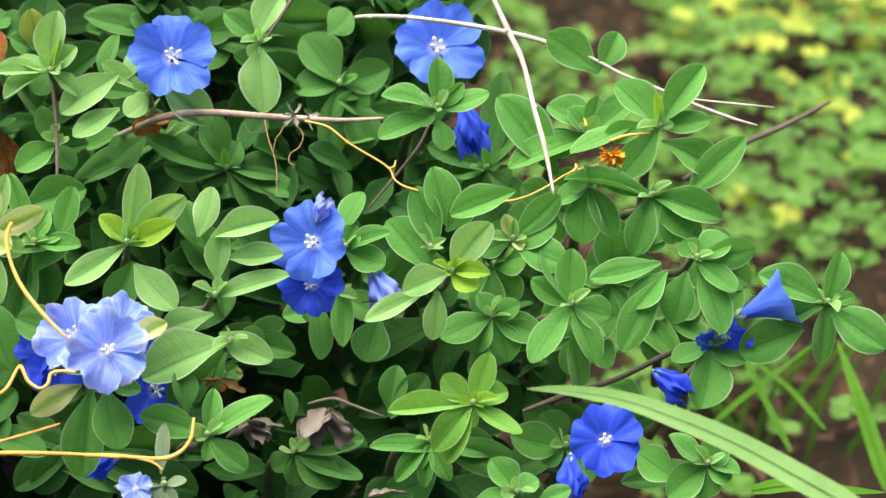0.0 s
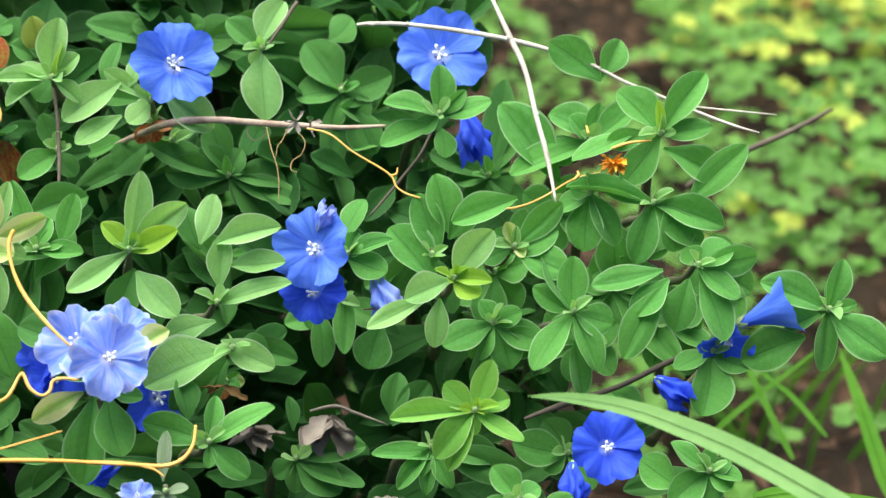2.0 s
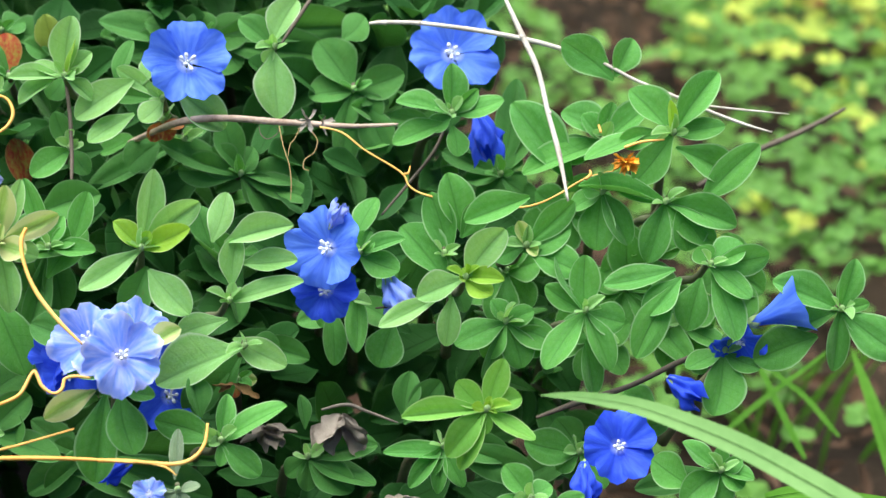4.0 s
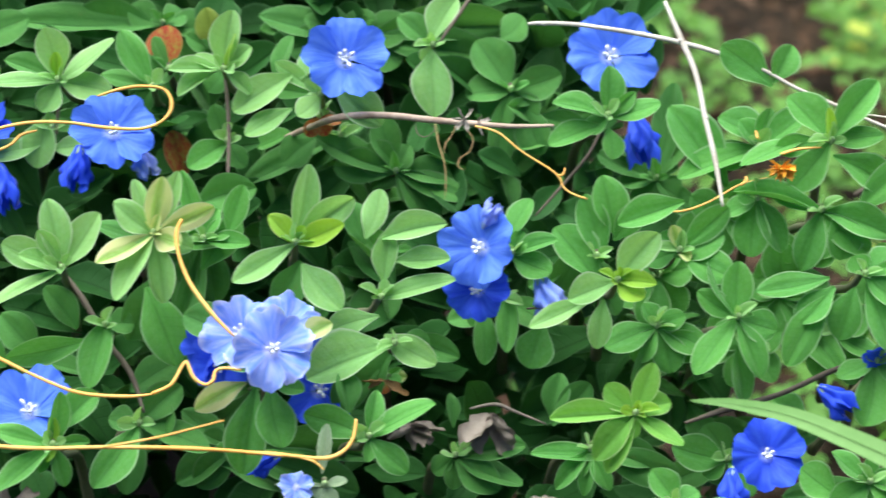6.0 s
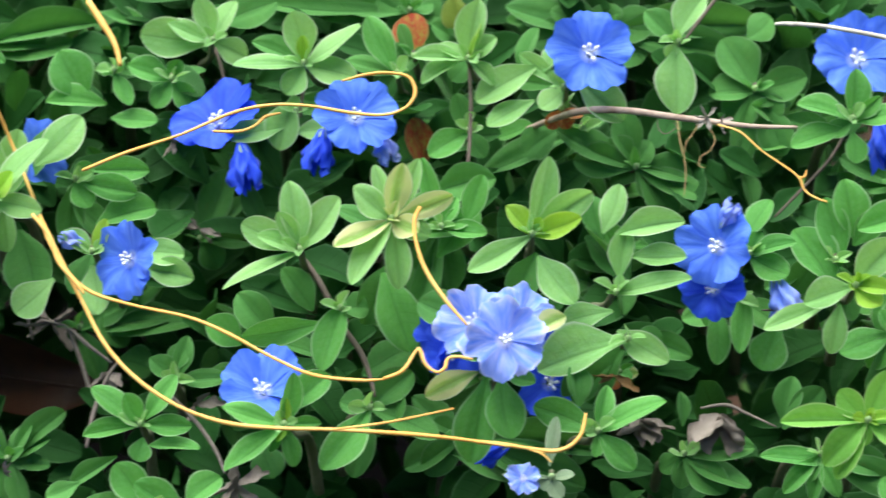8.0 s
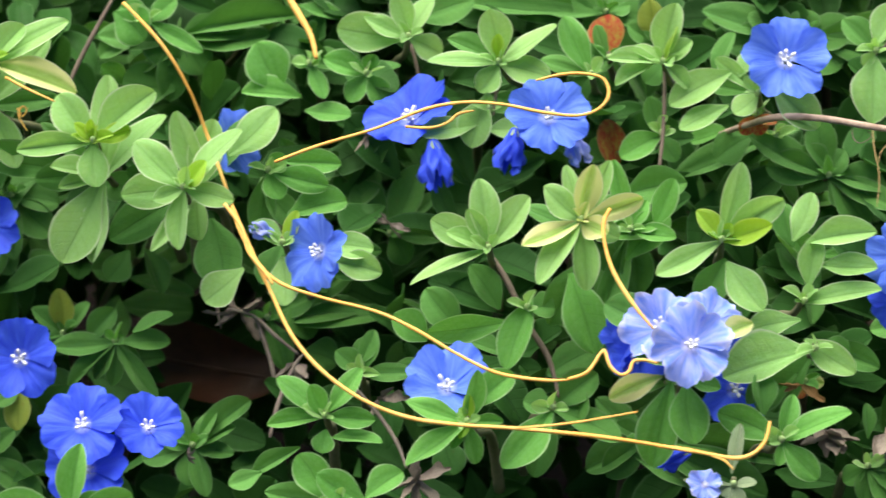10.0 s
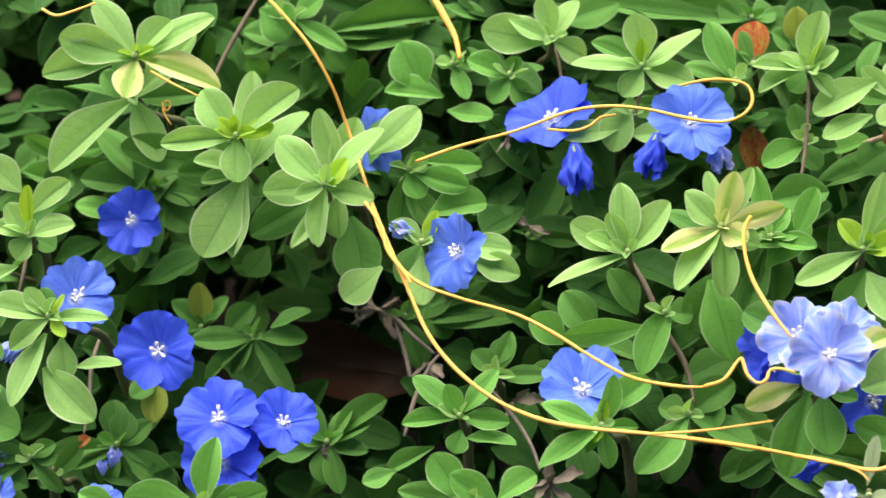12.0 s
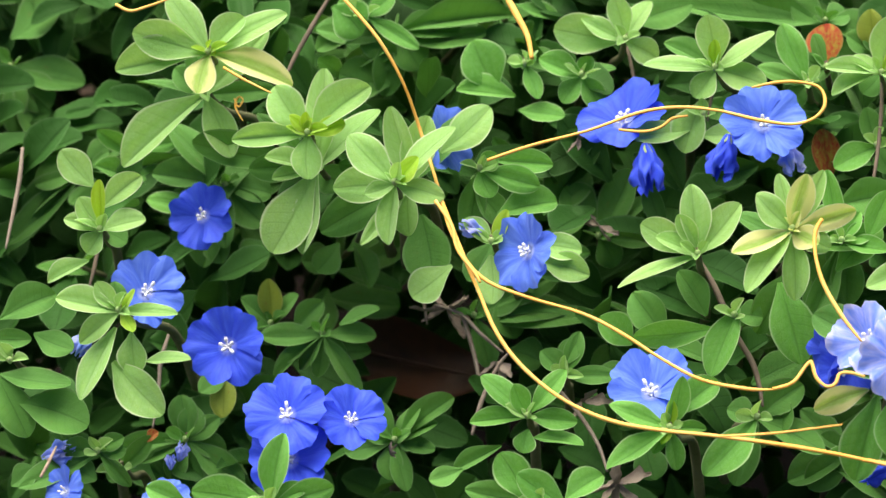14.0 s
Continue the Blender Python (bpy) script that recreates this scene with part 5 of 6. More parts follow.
leaf(s, "n", 9.1, 9.7, 1.7, 5.1)
s = shoot("plain", 0.1272, -0.0366, 0.2445)
leaf(s, "n", 6.7, -10.8, 3.8, 6.5)
leaf(s, "n", 9.4, -12.3, -8.9, -12.4)
leaf(s, "n", 7.9, 1.8, -10.0, -20.9, -0.2, -3.4, -7.0)
leaf(s, "n", 8.5, 0.9, 6.6, 14.0)
leaf(s, "n", 9.1, 10.5, -3.4, -2.5)
leaf(s, "n", 9.1, -6.6, 9.0, 13.4)
leaf(s, "n", 7.6, 6.1, -11.0, -12.2)
s = shoot("young", 0.0947, -0.0723, 0.2356)
leaf(s, "l", 6.7, 5.1, 4.5, 12.9)
leaf(s, "l", 6.4, -7.4, 2.8, 7.7)
leaf(s, "l", 6.4, -22.2, 0.4, 0.6)
leaf(s, "l", 7.3, -11.4, -6.7, -9.0)
leaf(s, "l", 5.8, 11.9, -7.4, -5.8)
leaf(s, "l", 3.8, -0.4, -3.2, -5.5)
leaf(s, "l", 6.7, 9.4, 0.7, 3.2)
leaf(s, "y", 2.6, 0.6, -1.9, 3.6)
leaf(s, "l", 5.8, -7.6, -4.7, -14.7)
s = shoot("plain", 0.0854, -0.0553, 0.2155)
leaf(s, "n", 6.0, -16.0, 2.3, -2.2, 4.4, -1.6, -2.1)
leaf(s, "n", 5.1, -10.1, -6.3, -7.9)
leaf(s, "n", 4.5, -3.6, -3.9, -6.7)
leaf(s, "n", 5.1, 4.5, -7.7, -8.3)
leaf(s, "d", 8.4, 19.3, 3.8, -5.5, 1.1, 8.6, -5.0)
leaf(s, "d", 9.0, 25.1, 0.5, -11.2, 1.1, 8.6, -5.0)
leaf(s, "n", 4.5, -2.5, -7.4, -10.0)
s = shoot("plain", 0.1969, -0.0452, 0.2446, 0.02, -0.05)
leaf(s, "n", 10.1, -17.7, 1.5, 10.3)
leaf(s, "n", 7.0, 4.4, 1.8, 13.9)
leaf(s, "n", 4.0, 1.7, 3.6, 8.0)
leaf(s, "n", 3.4, 7.5, -2.1, 2.8)
leaf(s, "n", 6.1, -12.3, -1.3, -3.2)
leaf(s, "n", 11.6, -24.2, -2.7, -12.2, -6.6, -2.2, -6.3)
leaf(s, "n", 7.6, -2.8, -8.1, -14.4)
leaf(s, "n", 5.5, 8.7, -6.0, -5.8)
leaf(s, "n", 10.7, 14.1, -12.2, -8.7)
s = shoot("plain", 0.1654, -0.0419, 0.2322)
leaf(s, "n", 11.7, -3.9, -11.3, -13.5)
leaf(s, "n", 7.7, 9.5, -4.7, -3.5)
leaf(s, "n", 7.7, -10.9, -2.9, -3.0)
s = shoot("plain", 0.1043, -0.0879, 0.2170)
leaf(s, "n", 7.3, -6.0, 3.6, 8.7)
leaf(s, "n", 6.7, 5.7, 1.0, 3.0)
leaf(s, "n", 5.2, 14.1, -2.4, 1.0, 5.0, -1.9, -2.4)
leaf(s, "n", 5.8, -11.5, -2.2, -2.6)
s = shoot("plain", 0.1602, -0.0660, 0.2083)
leaf(s, "n", 9.7, -18.6, 1.6, 4.4, -7.9, -0.8, -3.9)
leaf(s, "n", 7.6, -9.7, 2.9, 8.3)
leaf(s, "n", 9.1, -2.7, -3.0, -8.4)
leaf(s, "n", 7.9, 5.9, -3.9, -3.2)
leaf(s, "n", 5.4, -0.8, 1.3, 6.8)
leaf(s, "n", 4.5, 6.3, 0.6, 3.0)
leaf(s, "n", 9.1, -11.7, -4.7, -6.6)
leaf(s, "d", 7.6, -21.4, 9.1, -10.4, 2.1, 8.4, -5.1)
leaf(s, "n", 6.0, 8.7, -3.4, -0.1)
s = shoot("plain", 0.1252, -0.0431, 0.2036)
leaf(s, "n", 10.2, -16.1, -0.3, 5.0, 0.0, 0.0, 0.0)
leaf(s, "n", 6.2, -6.5, -1.2, -4.3)
leaf(s, "d", 9.3, -14.9, 6.2, -9.7, 1.6, 8.5, -5.0)
leaf(s, "d", 9.3, -4.2, 13.4, 3.7, 1.6, 8.5, -5.0)
leaf(s, "n", 6.8, 6.7, -7.8, -6.9)
leaf(s, "n", 8.7, 13.7, 6.5, 15.2, 22.5, 1.8, 9.9)
leaf(s, "d", 9.3, 27.0, 6.9, 5.0, 1.6, 8.5, -5.0)
s = shoot("plain", -0.0002, -0.0571, 0.2446)
leaf(s, "n", 11.1, -9.0, -11.4, -25.5, -4.4, -1.7, -4.7)
leaf(s, "n", 11.6, 2.0, -10.4, -18.3, -0.6, -2.2, -4.7)
leaf(s, "p", 6.7, -20.6, -5.2, -8.7, -6.9, -0.8, -3.6)
leaf(s, "n", 5.0, -14.6, -0.7, 2.3)
leaf(s, "n", 4.7, 8.5, -3.6, -5.0, -0.2, -1.6, -3.3)
leaf(s, "p", 5.8, 15.7, 0.3, 13.0, 7.8, 2.2, 6.7)
leaf(s, "d", 10.2, -23.0, 18.0, 8.3, -10.0, 13.9, 2.7)
leaf(s, "n", 5.8, 2.4, 6.6, 14.8)
s = shoot("plain", 0.0249, -0.0635, 0.2263)
leaf(s, "n", 5.3, 2.8, 5.0, 11.1)
leaf(s, "n", 8.8, 16.7, -1.3, 11.1)
leaf(s, "n", 6.7, 9.8, -7.0, -7.1)
leaf(s, "n", 3.5, -0.4, -4.1, -5.2)
leaf(s, "n", 7.9, -16.9, 5.1, 4.8)
leaf(s, "d", 7.6, -5.5, 16.8, 11.3, -4.7, 12.2, 0.7)
s = shoot("grey", 0.0127, -0.0767, 0.2198)
leaf(s, "g", 4.0, 1.0, 7.6, 14.3, -0.6, 1.4, 2.7)
leaf(s, "g", 2.9, -13.2, 2.3, -0.3)
leaf(s, "g", 3.2, 5.9, -0.6, 1.6)
leaf(s, "g", 4.3, -3.1, -1.4, -2.3)
leaf(s, "g", 4.3, 2.6, -3.6, -4.0)
s = shoot("plain", 0.0496, -0.0402, 0.2061)
leaf(s, "d", 4.0, -0.6, 7.1, 15.8, -0.3, 3.5, 7.0)
leaf(s, "d", 6.1, 4.1, 0.9, 2.7)
leaf(s, "d", 6.1, -6.5, -1.4, -4.1)
leaf(s, "d", 6.7, -0.6, -4.9, -7.9)
leaf(s, "d", 9.2, 11.7, -7.7, -7.3)
leaf(s, "d", 4.6, 5.7, -4.6, -5.0)
leaf(s, "d", 9.2, 18.8, -1.4, 4.7)
leaf(s, "d", 7.7, 29.1, 4.9, 21.9, 27.0, 1.2, 9.8)
leaf(s, "d", 8.3, 37.6, 4.2, 19.2, 26.9, 0.5, 8.4)
leaf(s, "d", 10.1, 18.0, -7.3, -6.2)
s = shoot("dark", -0.0109, -0.0230, 0.2009)
leaf(s, "d", 10.9, -10.9, 0.5, 0.6)
leaf(s, "d", 7.8, -15.2, 6.9, 8.2)
leaf(s, "d", 12.4, 15.2, -5.1, -7.4, -5.0, -1.4, -4.3)
leaf(s, "d", 9.3, 27.7, -8.5, -8.2)
leaf(s, "d", 9.3, 39.3, -4.7, 1.4)
leaf(s, "d", 9.3, -17.8, -1.7, -8.6)
leaf(s, "d", 9.3, -11.6, -4.2, -9.4)
leaf(s, "d", 9.3, 33.8, -12.1, -8.4)
s = shoot("dark", 0.1139, 0.0328, 0.2551)
leaf(s, "d", 11.4, 2.0, 2.4, 7.9)
leaf(s, "d", 11.4, -10.1, 0.1, 0.6)
leaf(s, "d", 9.8, 6.2, -3.9, -4.1)
leaf(s, "d", 9.8, -5.7, -4.8, -8.5)
leaf(s, "d", 9.8, -15.9, 6.5, 7.2)
leaf(s, "d", 9.8, 12.3, 4.0, 15.7)
leaf(s, "d", 9.8, 6.8, 12.5, 25.1)
leaf(s, "d", 9.8, 13.7, -9.7, -11.1)
s = shoot("plain", 0.1458, 0.0013, 0.2313)
leaf(s, "n", 9.6, -9.7, 2.0, 3.3)
leaf(s, "n", 9.6, 7.7, -4.8, -9.1)
leaf(s, "n", 10.6, 0.2, 3.2, 16.7)
leaf(s, "n", 9.6, 11.6, -0.0, 2.9)
leaf(s, "n", 9.6, -4.7, -8.6, -10.0)
leaf(s, "n", 9.6, 16.8, -18.3, -17.5)
leaf(s, "n", 9.6, -21.0, -6.8, -6.1)
leaf(s, "n", 9.6, 24.5, -11.6, -6.8)
s = shoot("dark", -0.0276, 0.0529, 0.2854)
leaf(s, "r", 10.6, -0.4, 5.1, 12.1)
leaf(s, "d", 6.5, -4.3, 2.8, 9.5)
leaf(s, "d", 6.5, -7.1, -0.0, 3.4)
s = shoot("plain", -0.0244, 0.0383, 0.2546)
leaf(s, "r", 7.1, -3.3, 3.7, 16.4)
leaf(s, "d", 8.1, 0.6, 14.3, 10.9, -0.3, 9.2, -4.2)
leaf(s, "d", 8.1, -7.0, 13.5, 6.1, -0.3, 9.2, -4.2)
leaf(s, "d", 8.1, 6.1, 6.7, -11.7, -0.3, 9.2, -4.2)
s = shoot("plain", 0.0158, 0.0353, 0.2769)
leaf(s, "r", 4.8, -3.9, -2.5, -4.9)
leaf(s, "r", 5.4, 1.8, -2.3, -5.0)
leaf(s, "r", 3.8, 6.0, -1.9, -1.3)
s = shoot("dark", 0.0317, -0.0245, 0.2229)
leaf(s, "r", 5.2, -2.6, -1.9, -3.6)
leaf(s, "p", 3.7, 5.3, -3.2, 1.9)
leaf(s, "d", 6.2, -6.8, 2.9, 3.4)
s = shoot("plain", -0.2130, -0.0566, 0.1941)
leaf(s, "d", 5.6, 8.4, 3.8, 9.3)
leaf(s, "r", 3.4, 9.9, 3.6, 11.2, 7.0, 2.8, 7.8)
leaf(s, "n", 5.3, 3.6, 2.7, 4.3)
leaf(s, "d", 4.7, -6.3, 5.8, -7.8, -2.7, 8.3, -5.1)
s = shoot("plain", 0.1319, 0.0185, 0.2495)
leaf(s, "n", 9.7, -9.6, 2.7, 4.8)
leaf(s, "n", 9.7, 8.9, -7.0, -4.6)
leaf(s, "n", 9.7, -4.1, -5.7, -11.7)
leaf(s, "n", 9.1, 6.9, 2.1, 9.5)
leaf(s, "n", 9.7, -13.5, -1.5, -5.7)
leaf(s, "n", 9.1, 12.6, -3.7, 4.6)
s = shoot("plain", 0.1530, 0.0052, 0.2399)
leaf(s, "n", 9.6, -9.4, 3.9, 6.0)
leaf(s, "n", 9.6, 9.7, -0.3, 6.8)
leaf(s, "n", 10.0, -4.2, -5.9, -11.5)
leaf(s, "n", 9.6, 6.8, -9.2, -10.5)
leaf(s, "n", 9.6, -13.7, -2.3, -3.5)
leaf(s, "n", 9.0, 14.5, -0.0, 13.6)
s = shoot("plain", 0.1606, -0.0090, 0.2245)
leaf(s, "n", 9.6, -8.0, 2.5, 6.6)
leaf(s, "n", 9.6, 9.8, 0.6, 6.4)
leaf(s, "n", 9.9, -5.9, -6.1, -11.1)
leaf(s, "n", 9.6, 5.7, -7.0, -13.3)
leaf(s, "n", 9.6, -13.1, 0.1, -4.6)
leaf(s, "n", 8.9, 12.6, -4.3, -6.0)
s = shoot("plain", 0.1354, -0.0116, 0.2221)
leaf(s, "n", 9.5, -9.8, 0.8, 5.7)
leaf(s, "n", 9.5, 9.6, -0.9, 5.2)
leaf(s, "n", 9.8, -6.0, -7.1, -8.6)
leaf(s, "n", 9.5, 7.1, -7.0, -7.8)
leaf(s, "n", 9.5, -16.3, 0.8, -2.9)
leaf(s, "n", 8.9, 5.7, 5.1, 9.8)
s = shoot("plain", 0.1115, 0.0051, 0.2372)
leaf(s, "n", 9.6, -7.9, 2.8, 6.4)
leaf(s, "n", 9.6, 9.4, -2.5, 4.2)
leaf(s, "n", 9.9, -4.5, -8.9, -11.7)
leaf(s, "n", 9.6, 5.9, -5.2, -10.6)
leaf(s, "n", 9.6, -11.9, -2.7, -7.0)
leaf(s, "n", 9.0, 5.6, 4.6, 10.1)
s = shoot("plain", 0.1780, 0.0036, 0.2335)
leaf(s, "n", 9.0, -8.5, -1.2, -4.3)
leaf(s, "n", 9.0, 6.5, 0.5, 6.6)
leaf(s, "n", 9.0, 9.4, -3.9, -4.2)
leaf(s, "n", 8.7, -1.2, 4.1, 10.9)
leaf(s, "n", 9.0, 3.9, -7.5, -13.1)

s = shoot("old", -0.1841, 0.0053, 0.2109)
leaf(s, "o", 7.0, -1.2, 2.4, 14.0, -0.1, 0.4, 0.7)
leaf(s, "d", 6.5, -7.4, -1.6, 9.3, -0.7, 0.1, 0.5)
leaf(s, "d", 6.0, 7.6, 2.4, 9.6, 0.6, 0.4, 0.4)
s = shoot("old", -0.1935, -0.0128, 0.2044)
leaf(s, "o", 8.0, 1.3, -10.3, -10.3, 0.1, -0.4, -0.7)
leaf(s, "d", 6.5, -5.9, -8.8, -4.1, -0.6, -0.5, -0.7)
s = shoot("old", -0.0143, 0.0699, 0.2843)
leaf(s, "o", 8.5, -2.5, 0.7, 13.0, 0.3, 0.2, 0.5)
leaf(s, "d", 8.0, -7.8, -1.9, 6.5, -0.8, 0.0, 0.1)
s = shoot("old", -0.0206, 0.0261, 0.2354)
leaf(s, "o", 7.0, -7.6, -7.2, -5.0, -0.9, -0.4, -0.7)
leaf(s, "d", 7.5, 7.8, -6.2, -3.9, 0.6, -0.3, -0.6)

# ---- flowers ----
flower("deep", -0.1874, -0.0343, 0.2241, 24.7, 0.02, 0.1)
flower("deep", -0.1647, -0.0576, 0.2182, 24.3, 0.0, 0.55)
flower("deep", -0.1636, -0.0605, 0.2056, 25.1, -0.05, 0.45)
flower("deep", -0.1473, -0.0525, 0.2154, 20.2, 0.25, 0.6)
flower("sky", -0.2087, -0.0368, 0.2414, 22.9, 0.45, 0.55)
flower("deep", -0.2054, 0.0090, 0.2435, 20.9, 0.0, 0.2)
flower("sky", -0.1037, -0.0303, 0.2599, 22.9, -0.75, 0.15)
flower("sky", -0.0651, -0.0527, 0.2331, 25.0, -0.1, 0.8)
flower("deep", -0.0841, 0.0272, 0.2770, 26.8, -0.2, 1.0)
flower("sky", -0.0429, 0.0209, 0.2811, 24.4, 0.15, 0.3)
flower("sky", -0.1318, 0.0081, 0.2743, 19.9, 1.1, 0.3)
flower("sky", -0.2243, -0.0756, 0.1970, 14.5, -0.6, 0.4)
flower("sky", -0.1923, -0.0821, 0.2014, 14.2, 0.3, 0.6)
flower("sky", 0.0232, 0.0251, 0.2994, 25.9, 0.05, 0.15)
flower("sky", 0.1011, 0.0433, 0.2913, 27.5, 0.0, 0.25)
flower("sky", 0.0568, -0.0228, 0.2618, 25.2, -0.65, 0.1)
flower("deep", 0.0566, -0.0217, 0.2480, 19.0, -0.3, 0.1)
flower("pale", 0.0004, -0.0669, 0.2559, 22.5, 0.15, 0.2)
flower("pale", -0.0087, -0.0525, 0.2537, 21.4, -0.4, 0.3)
flower("deep", -0.0143, -0.0470, 0.2410, 18.6, -0.5, -0.1)
flower("deep", -0.0192, -0.0410, 0.2412, 15.6, -1.2, 0.2)
flower("deep", 0.0133, -0.0354, 0.2258, 21.5, 0.2, 0.1)
flower("pale", 0.0042, -0.0512, 0.2546, 19.9, 0.3, 0.6)
flower("deep", 0.0155, -0.0328, 0.2382, 15.9, 0.8, 0.3)
flower("deep", 0.1330, -0.0622, 0.2161, 21.5, 0.1, 0.15)
flower("deep", 0.1691, -0.0448, 0.2354, 16.0, -0.3, -1.0)
flower("pale", 0.0053, -0.0801, 0.2220, 9.4, 0.1, 0.5)
wilted("deep", -0.0760, 0.0193, 0.2723, 13.6, 0.17, -0.98)
wilted("deep", -0.0526, 0.0246, 0.2746, 12.3, -0.17, -0.98)
wilted("pale", -0.0368, 0.0245, 0.2745, 9.6, 0.34, -0.94)
wilted("pale", -0.1152, -0.0222, 0.2596, 7.2, -0.94, 0.34)
wilted("pale", -0.2232, -0.0466, 0.2326, 7.9, -0.34, -0.94)
wilted("pale", -0.2328, -0.0657, 0.2009, 9.5, 0.94, 0.34)
wilted("deep", 0.1060, 0.0248, 0.2796, 14.7, 0.17, -0.98)
wilted("pale", 0.0743, -0.0187, 0.2506, 12.5, 0.34, -0.94)
wilted("deep", 0.1220, -0.0689, 0.2160, 11.2, -0.09, -1.00)
wilted("deep", 0.1492, -0.0451, 0.2269, 11.5, 0.77, -0.64)
wilted("deep", 0.0012, -0.0513, 0.2142, 9.1, -0.94, -0.34)
wilted("pale", 0.0586, -0.0203, 0.2664, 7.7, 0.50, 0.87)
wilted("sky", 0.1711, -0.0439, 0.2410, 16.8, 0.93, 0.37, 0.42)
wilted("pale", -0.1951, -0.0603, 0.2007, 5.4, 0.34, 0.94)
wilted("pale", -0.1969, -0.0623, 0.1989, 4.1, 0.00, 1.00)

# ---- vines, twigs, grass ----
strand(0.52, (-160.5, 3.5, 317.0), (-148.7, -4.2, 308.2), (-141.0, -7.2, 296.4), (-135.9, -9.0, 283.1), (-128.9, -21.0, 272.7), (-121.4, -40.4, 267.8), (-112.0, -49.3, 260.3), (-99.2, -52.9, 257.3), (-83.6, -55.6, 255.1), (-72.5, -59.3, 252.1), (-61.3, -64.0, 248.1), (-50.4, -67.8, 245.0), (-38.5, -69.0, 244.1), (-31.5, -68.8, 244.4))
strand(0.6, (-127.3, -25.3, 271.3), (-118.5, -43.4, 265.3), (-112.4, -51.8, 258.1), (-105.4, -61.3, 250.0), (-96.5, -68.6, 243.7), (-85.0, -74.5, 238.8), (-72.6, -77.9, 236.0), (-59.2, -79.1, 235.2), (-44.5, -79.3, 235.1), (-25.5, -80.2, 234.6), (-10.9, -81.3, 233.8), (2.1, -82.8, 232.7))
strand(0.34, (-43.7, -89.8, 241.1), (-31.0, -88.5, 242.4), (-21.2, -87.0, 243.9), (-12.8, -85.5, 245.3))
strand(0.5, (-114.5, -25.1, 283.5), (-103.0, -21.1, 287.1), (-88.2, -17.0, 290.9), (-75.0, -12.2, 295.2), (-64.5, -10.3, 296.9), (-53.7, -10.6, 296.9), (-42.8, -12.1, 295.7), (-33.6, -12.6, 295.3), (-27.7, -11.0, 296.8), (-25.1, -7.7, 299.7), (-27.0, -3.9, 302.9), (-33.2, -2.9, 303.7), (-39.3, -3.5, 303.2), (-45.2, -4.8, 301.9))
strand(0.45, (-80.0, -14.5, 290.8), (-73.0, -14.5, 290.8), (-68.6, -13.2, 292.0), (-65.8, -11.1, 293.8), (-61.6, -10.3, 294.6))
strand(0.4, (-189.0, -20.1, 303.2), (-182.9, -22.5, 301.2), (-174.3, -25.4, 298.9))
strand(0.5, (-223.6, -4.8, 313.5), (-219.2, -6.3, 312.4), (-214.6, -5.0, 313.5), (-208.6, -2.8, 315.5))
strand(0.3, (-193.9, 8.5, 281.6), (-192.3, 6.6, 279.9), (-191.3, 8.3, 281.4), (-192.8, 9.0, 282.0), (-193.3, 6.8, 280.0), (-190.2, 3.3, 277.0))
strand(0.6, (-7.2, -81.7, 233.4), (-0.0, -82.1, 232.9), (5.7, -82.7, 232.3), (12.9, -83.3, 231.8), (17.3, -82.1, 232.8), (20.2, -79.4, 235.1), (21.3, -75.3, 238.6))
strand(0.35, (6.4, -83.0, 232.1), (9.9, -83.9, 231.3), (12.4, -85.6, 229.8))
strand(0.52, (-31.5, -69.8, 245.1), (-26.5, -68.0, 246.6), (-23.4, -64.0, 250.0), (-22.2, -63.5, 250.4), (-20.6, -66.5, 247.8), (-17.8, -68.2, 246.4), (-15.6, -67.4, 247.1), (-14.7, -65.3, 248.9), (-11.8, -64.8, 249.2), (-8.2, -65.3, 248.7))
strand(0.6, (-22.8, -38.9, 280.2), (-24.2, -41.9, 277.6), (-23.6, -46.8, 273.4), (-20.7, -53.0, 268.1), (-15.3, -59.3, 262.6), (-9.8, -64.3, 258.3))
strand(0.5, (-21.0, -28.0, 275.0), (-24.1, -29.7, 273.5), (-25.2, -32.2, 271.4))
strand(0.32, (58.8, 8.2, 284.3), (65.0, 6.6, 282.9), (70.9, 2.4, 279.1), (78.3, -1.8, 275.4), (81.2, -3.9, 273.5), (82.5, -6.5, 271.2), (86.9, -8.6, 269.3), (97.8, -10.7, 267.5), (110.3, -12.4, 265.9), (116.7, -12.1, 266.1), (123.4, -10.2, 267.8), (131.9, -6.7, 270.8), (140.2, -5.3, 272.0))
strand(0.35, (80.5, -3.6, 273.8), (82.4, -3.4, 274.0), (83.1, -1.9, 275.3))
strand(0.5, (129.6, -19.4, 276.5), (131.3, -18.4, 277.4), (131.2, -17.4, 278.3))
strand(0.45, (141.4, -14.4, 283.2), (146.4, -13.3, 284.1), (152.8, -13.0, 284.3))
strand(0.5, (135.7, -8.9, 285.6), (135.4, -7.1, 287.2))
strand(1.0, (-116.4, 13.9, 317.3), (-112.0, 8.7, 312.9), (-108.2, 3.9, 308.8), (-106.2, -1.2, 304.4))
strand(0.55, (-127.0, -34.9, 274.9), (-121.4, -40.3, 270.3), (-119.2, -45.2, 266.1), (-113.8, -49.9, 262.1), (-111.5, -52.3, 260.1))
twig("dry_twig", "slender bleached dry twig pointing down across leaves", BLEACHED, 2.0, (112.3, 16.3, 317.1), (116.0, 6.9, 308.9), (119.0, -0.8, 302.2), (120.4, -11.2, 293.2), (122.0, -20.6, 285.0), (122.8, -31.3, 275.8))
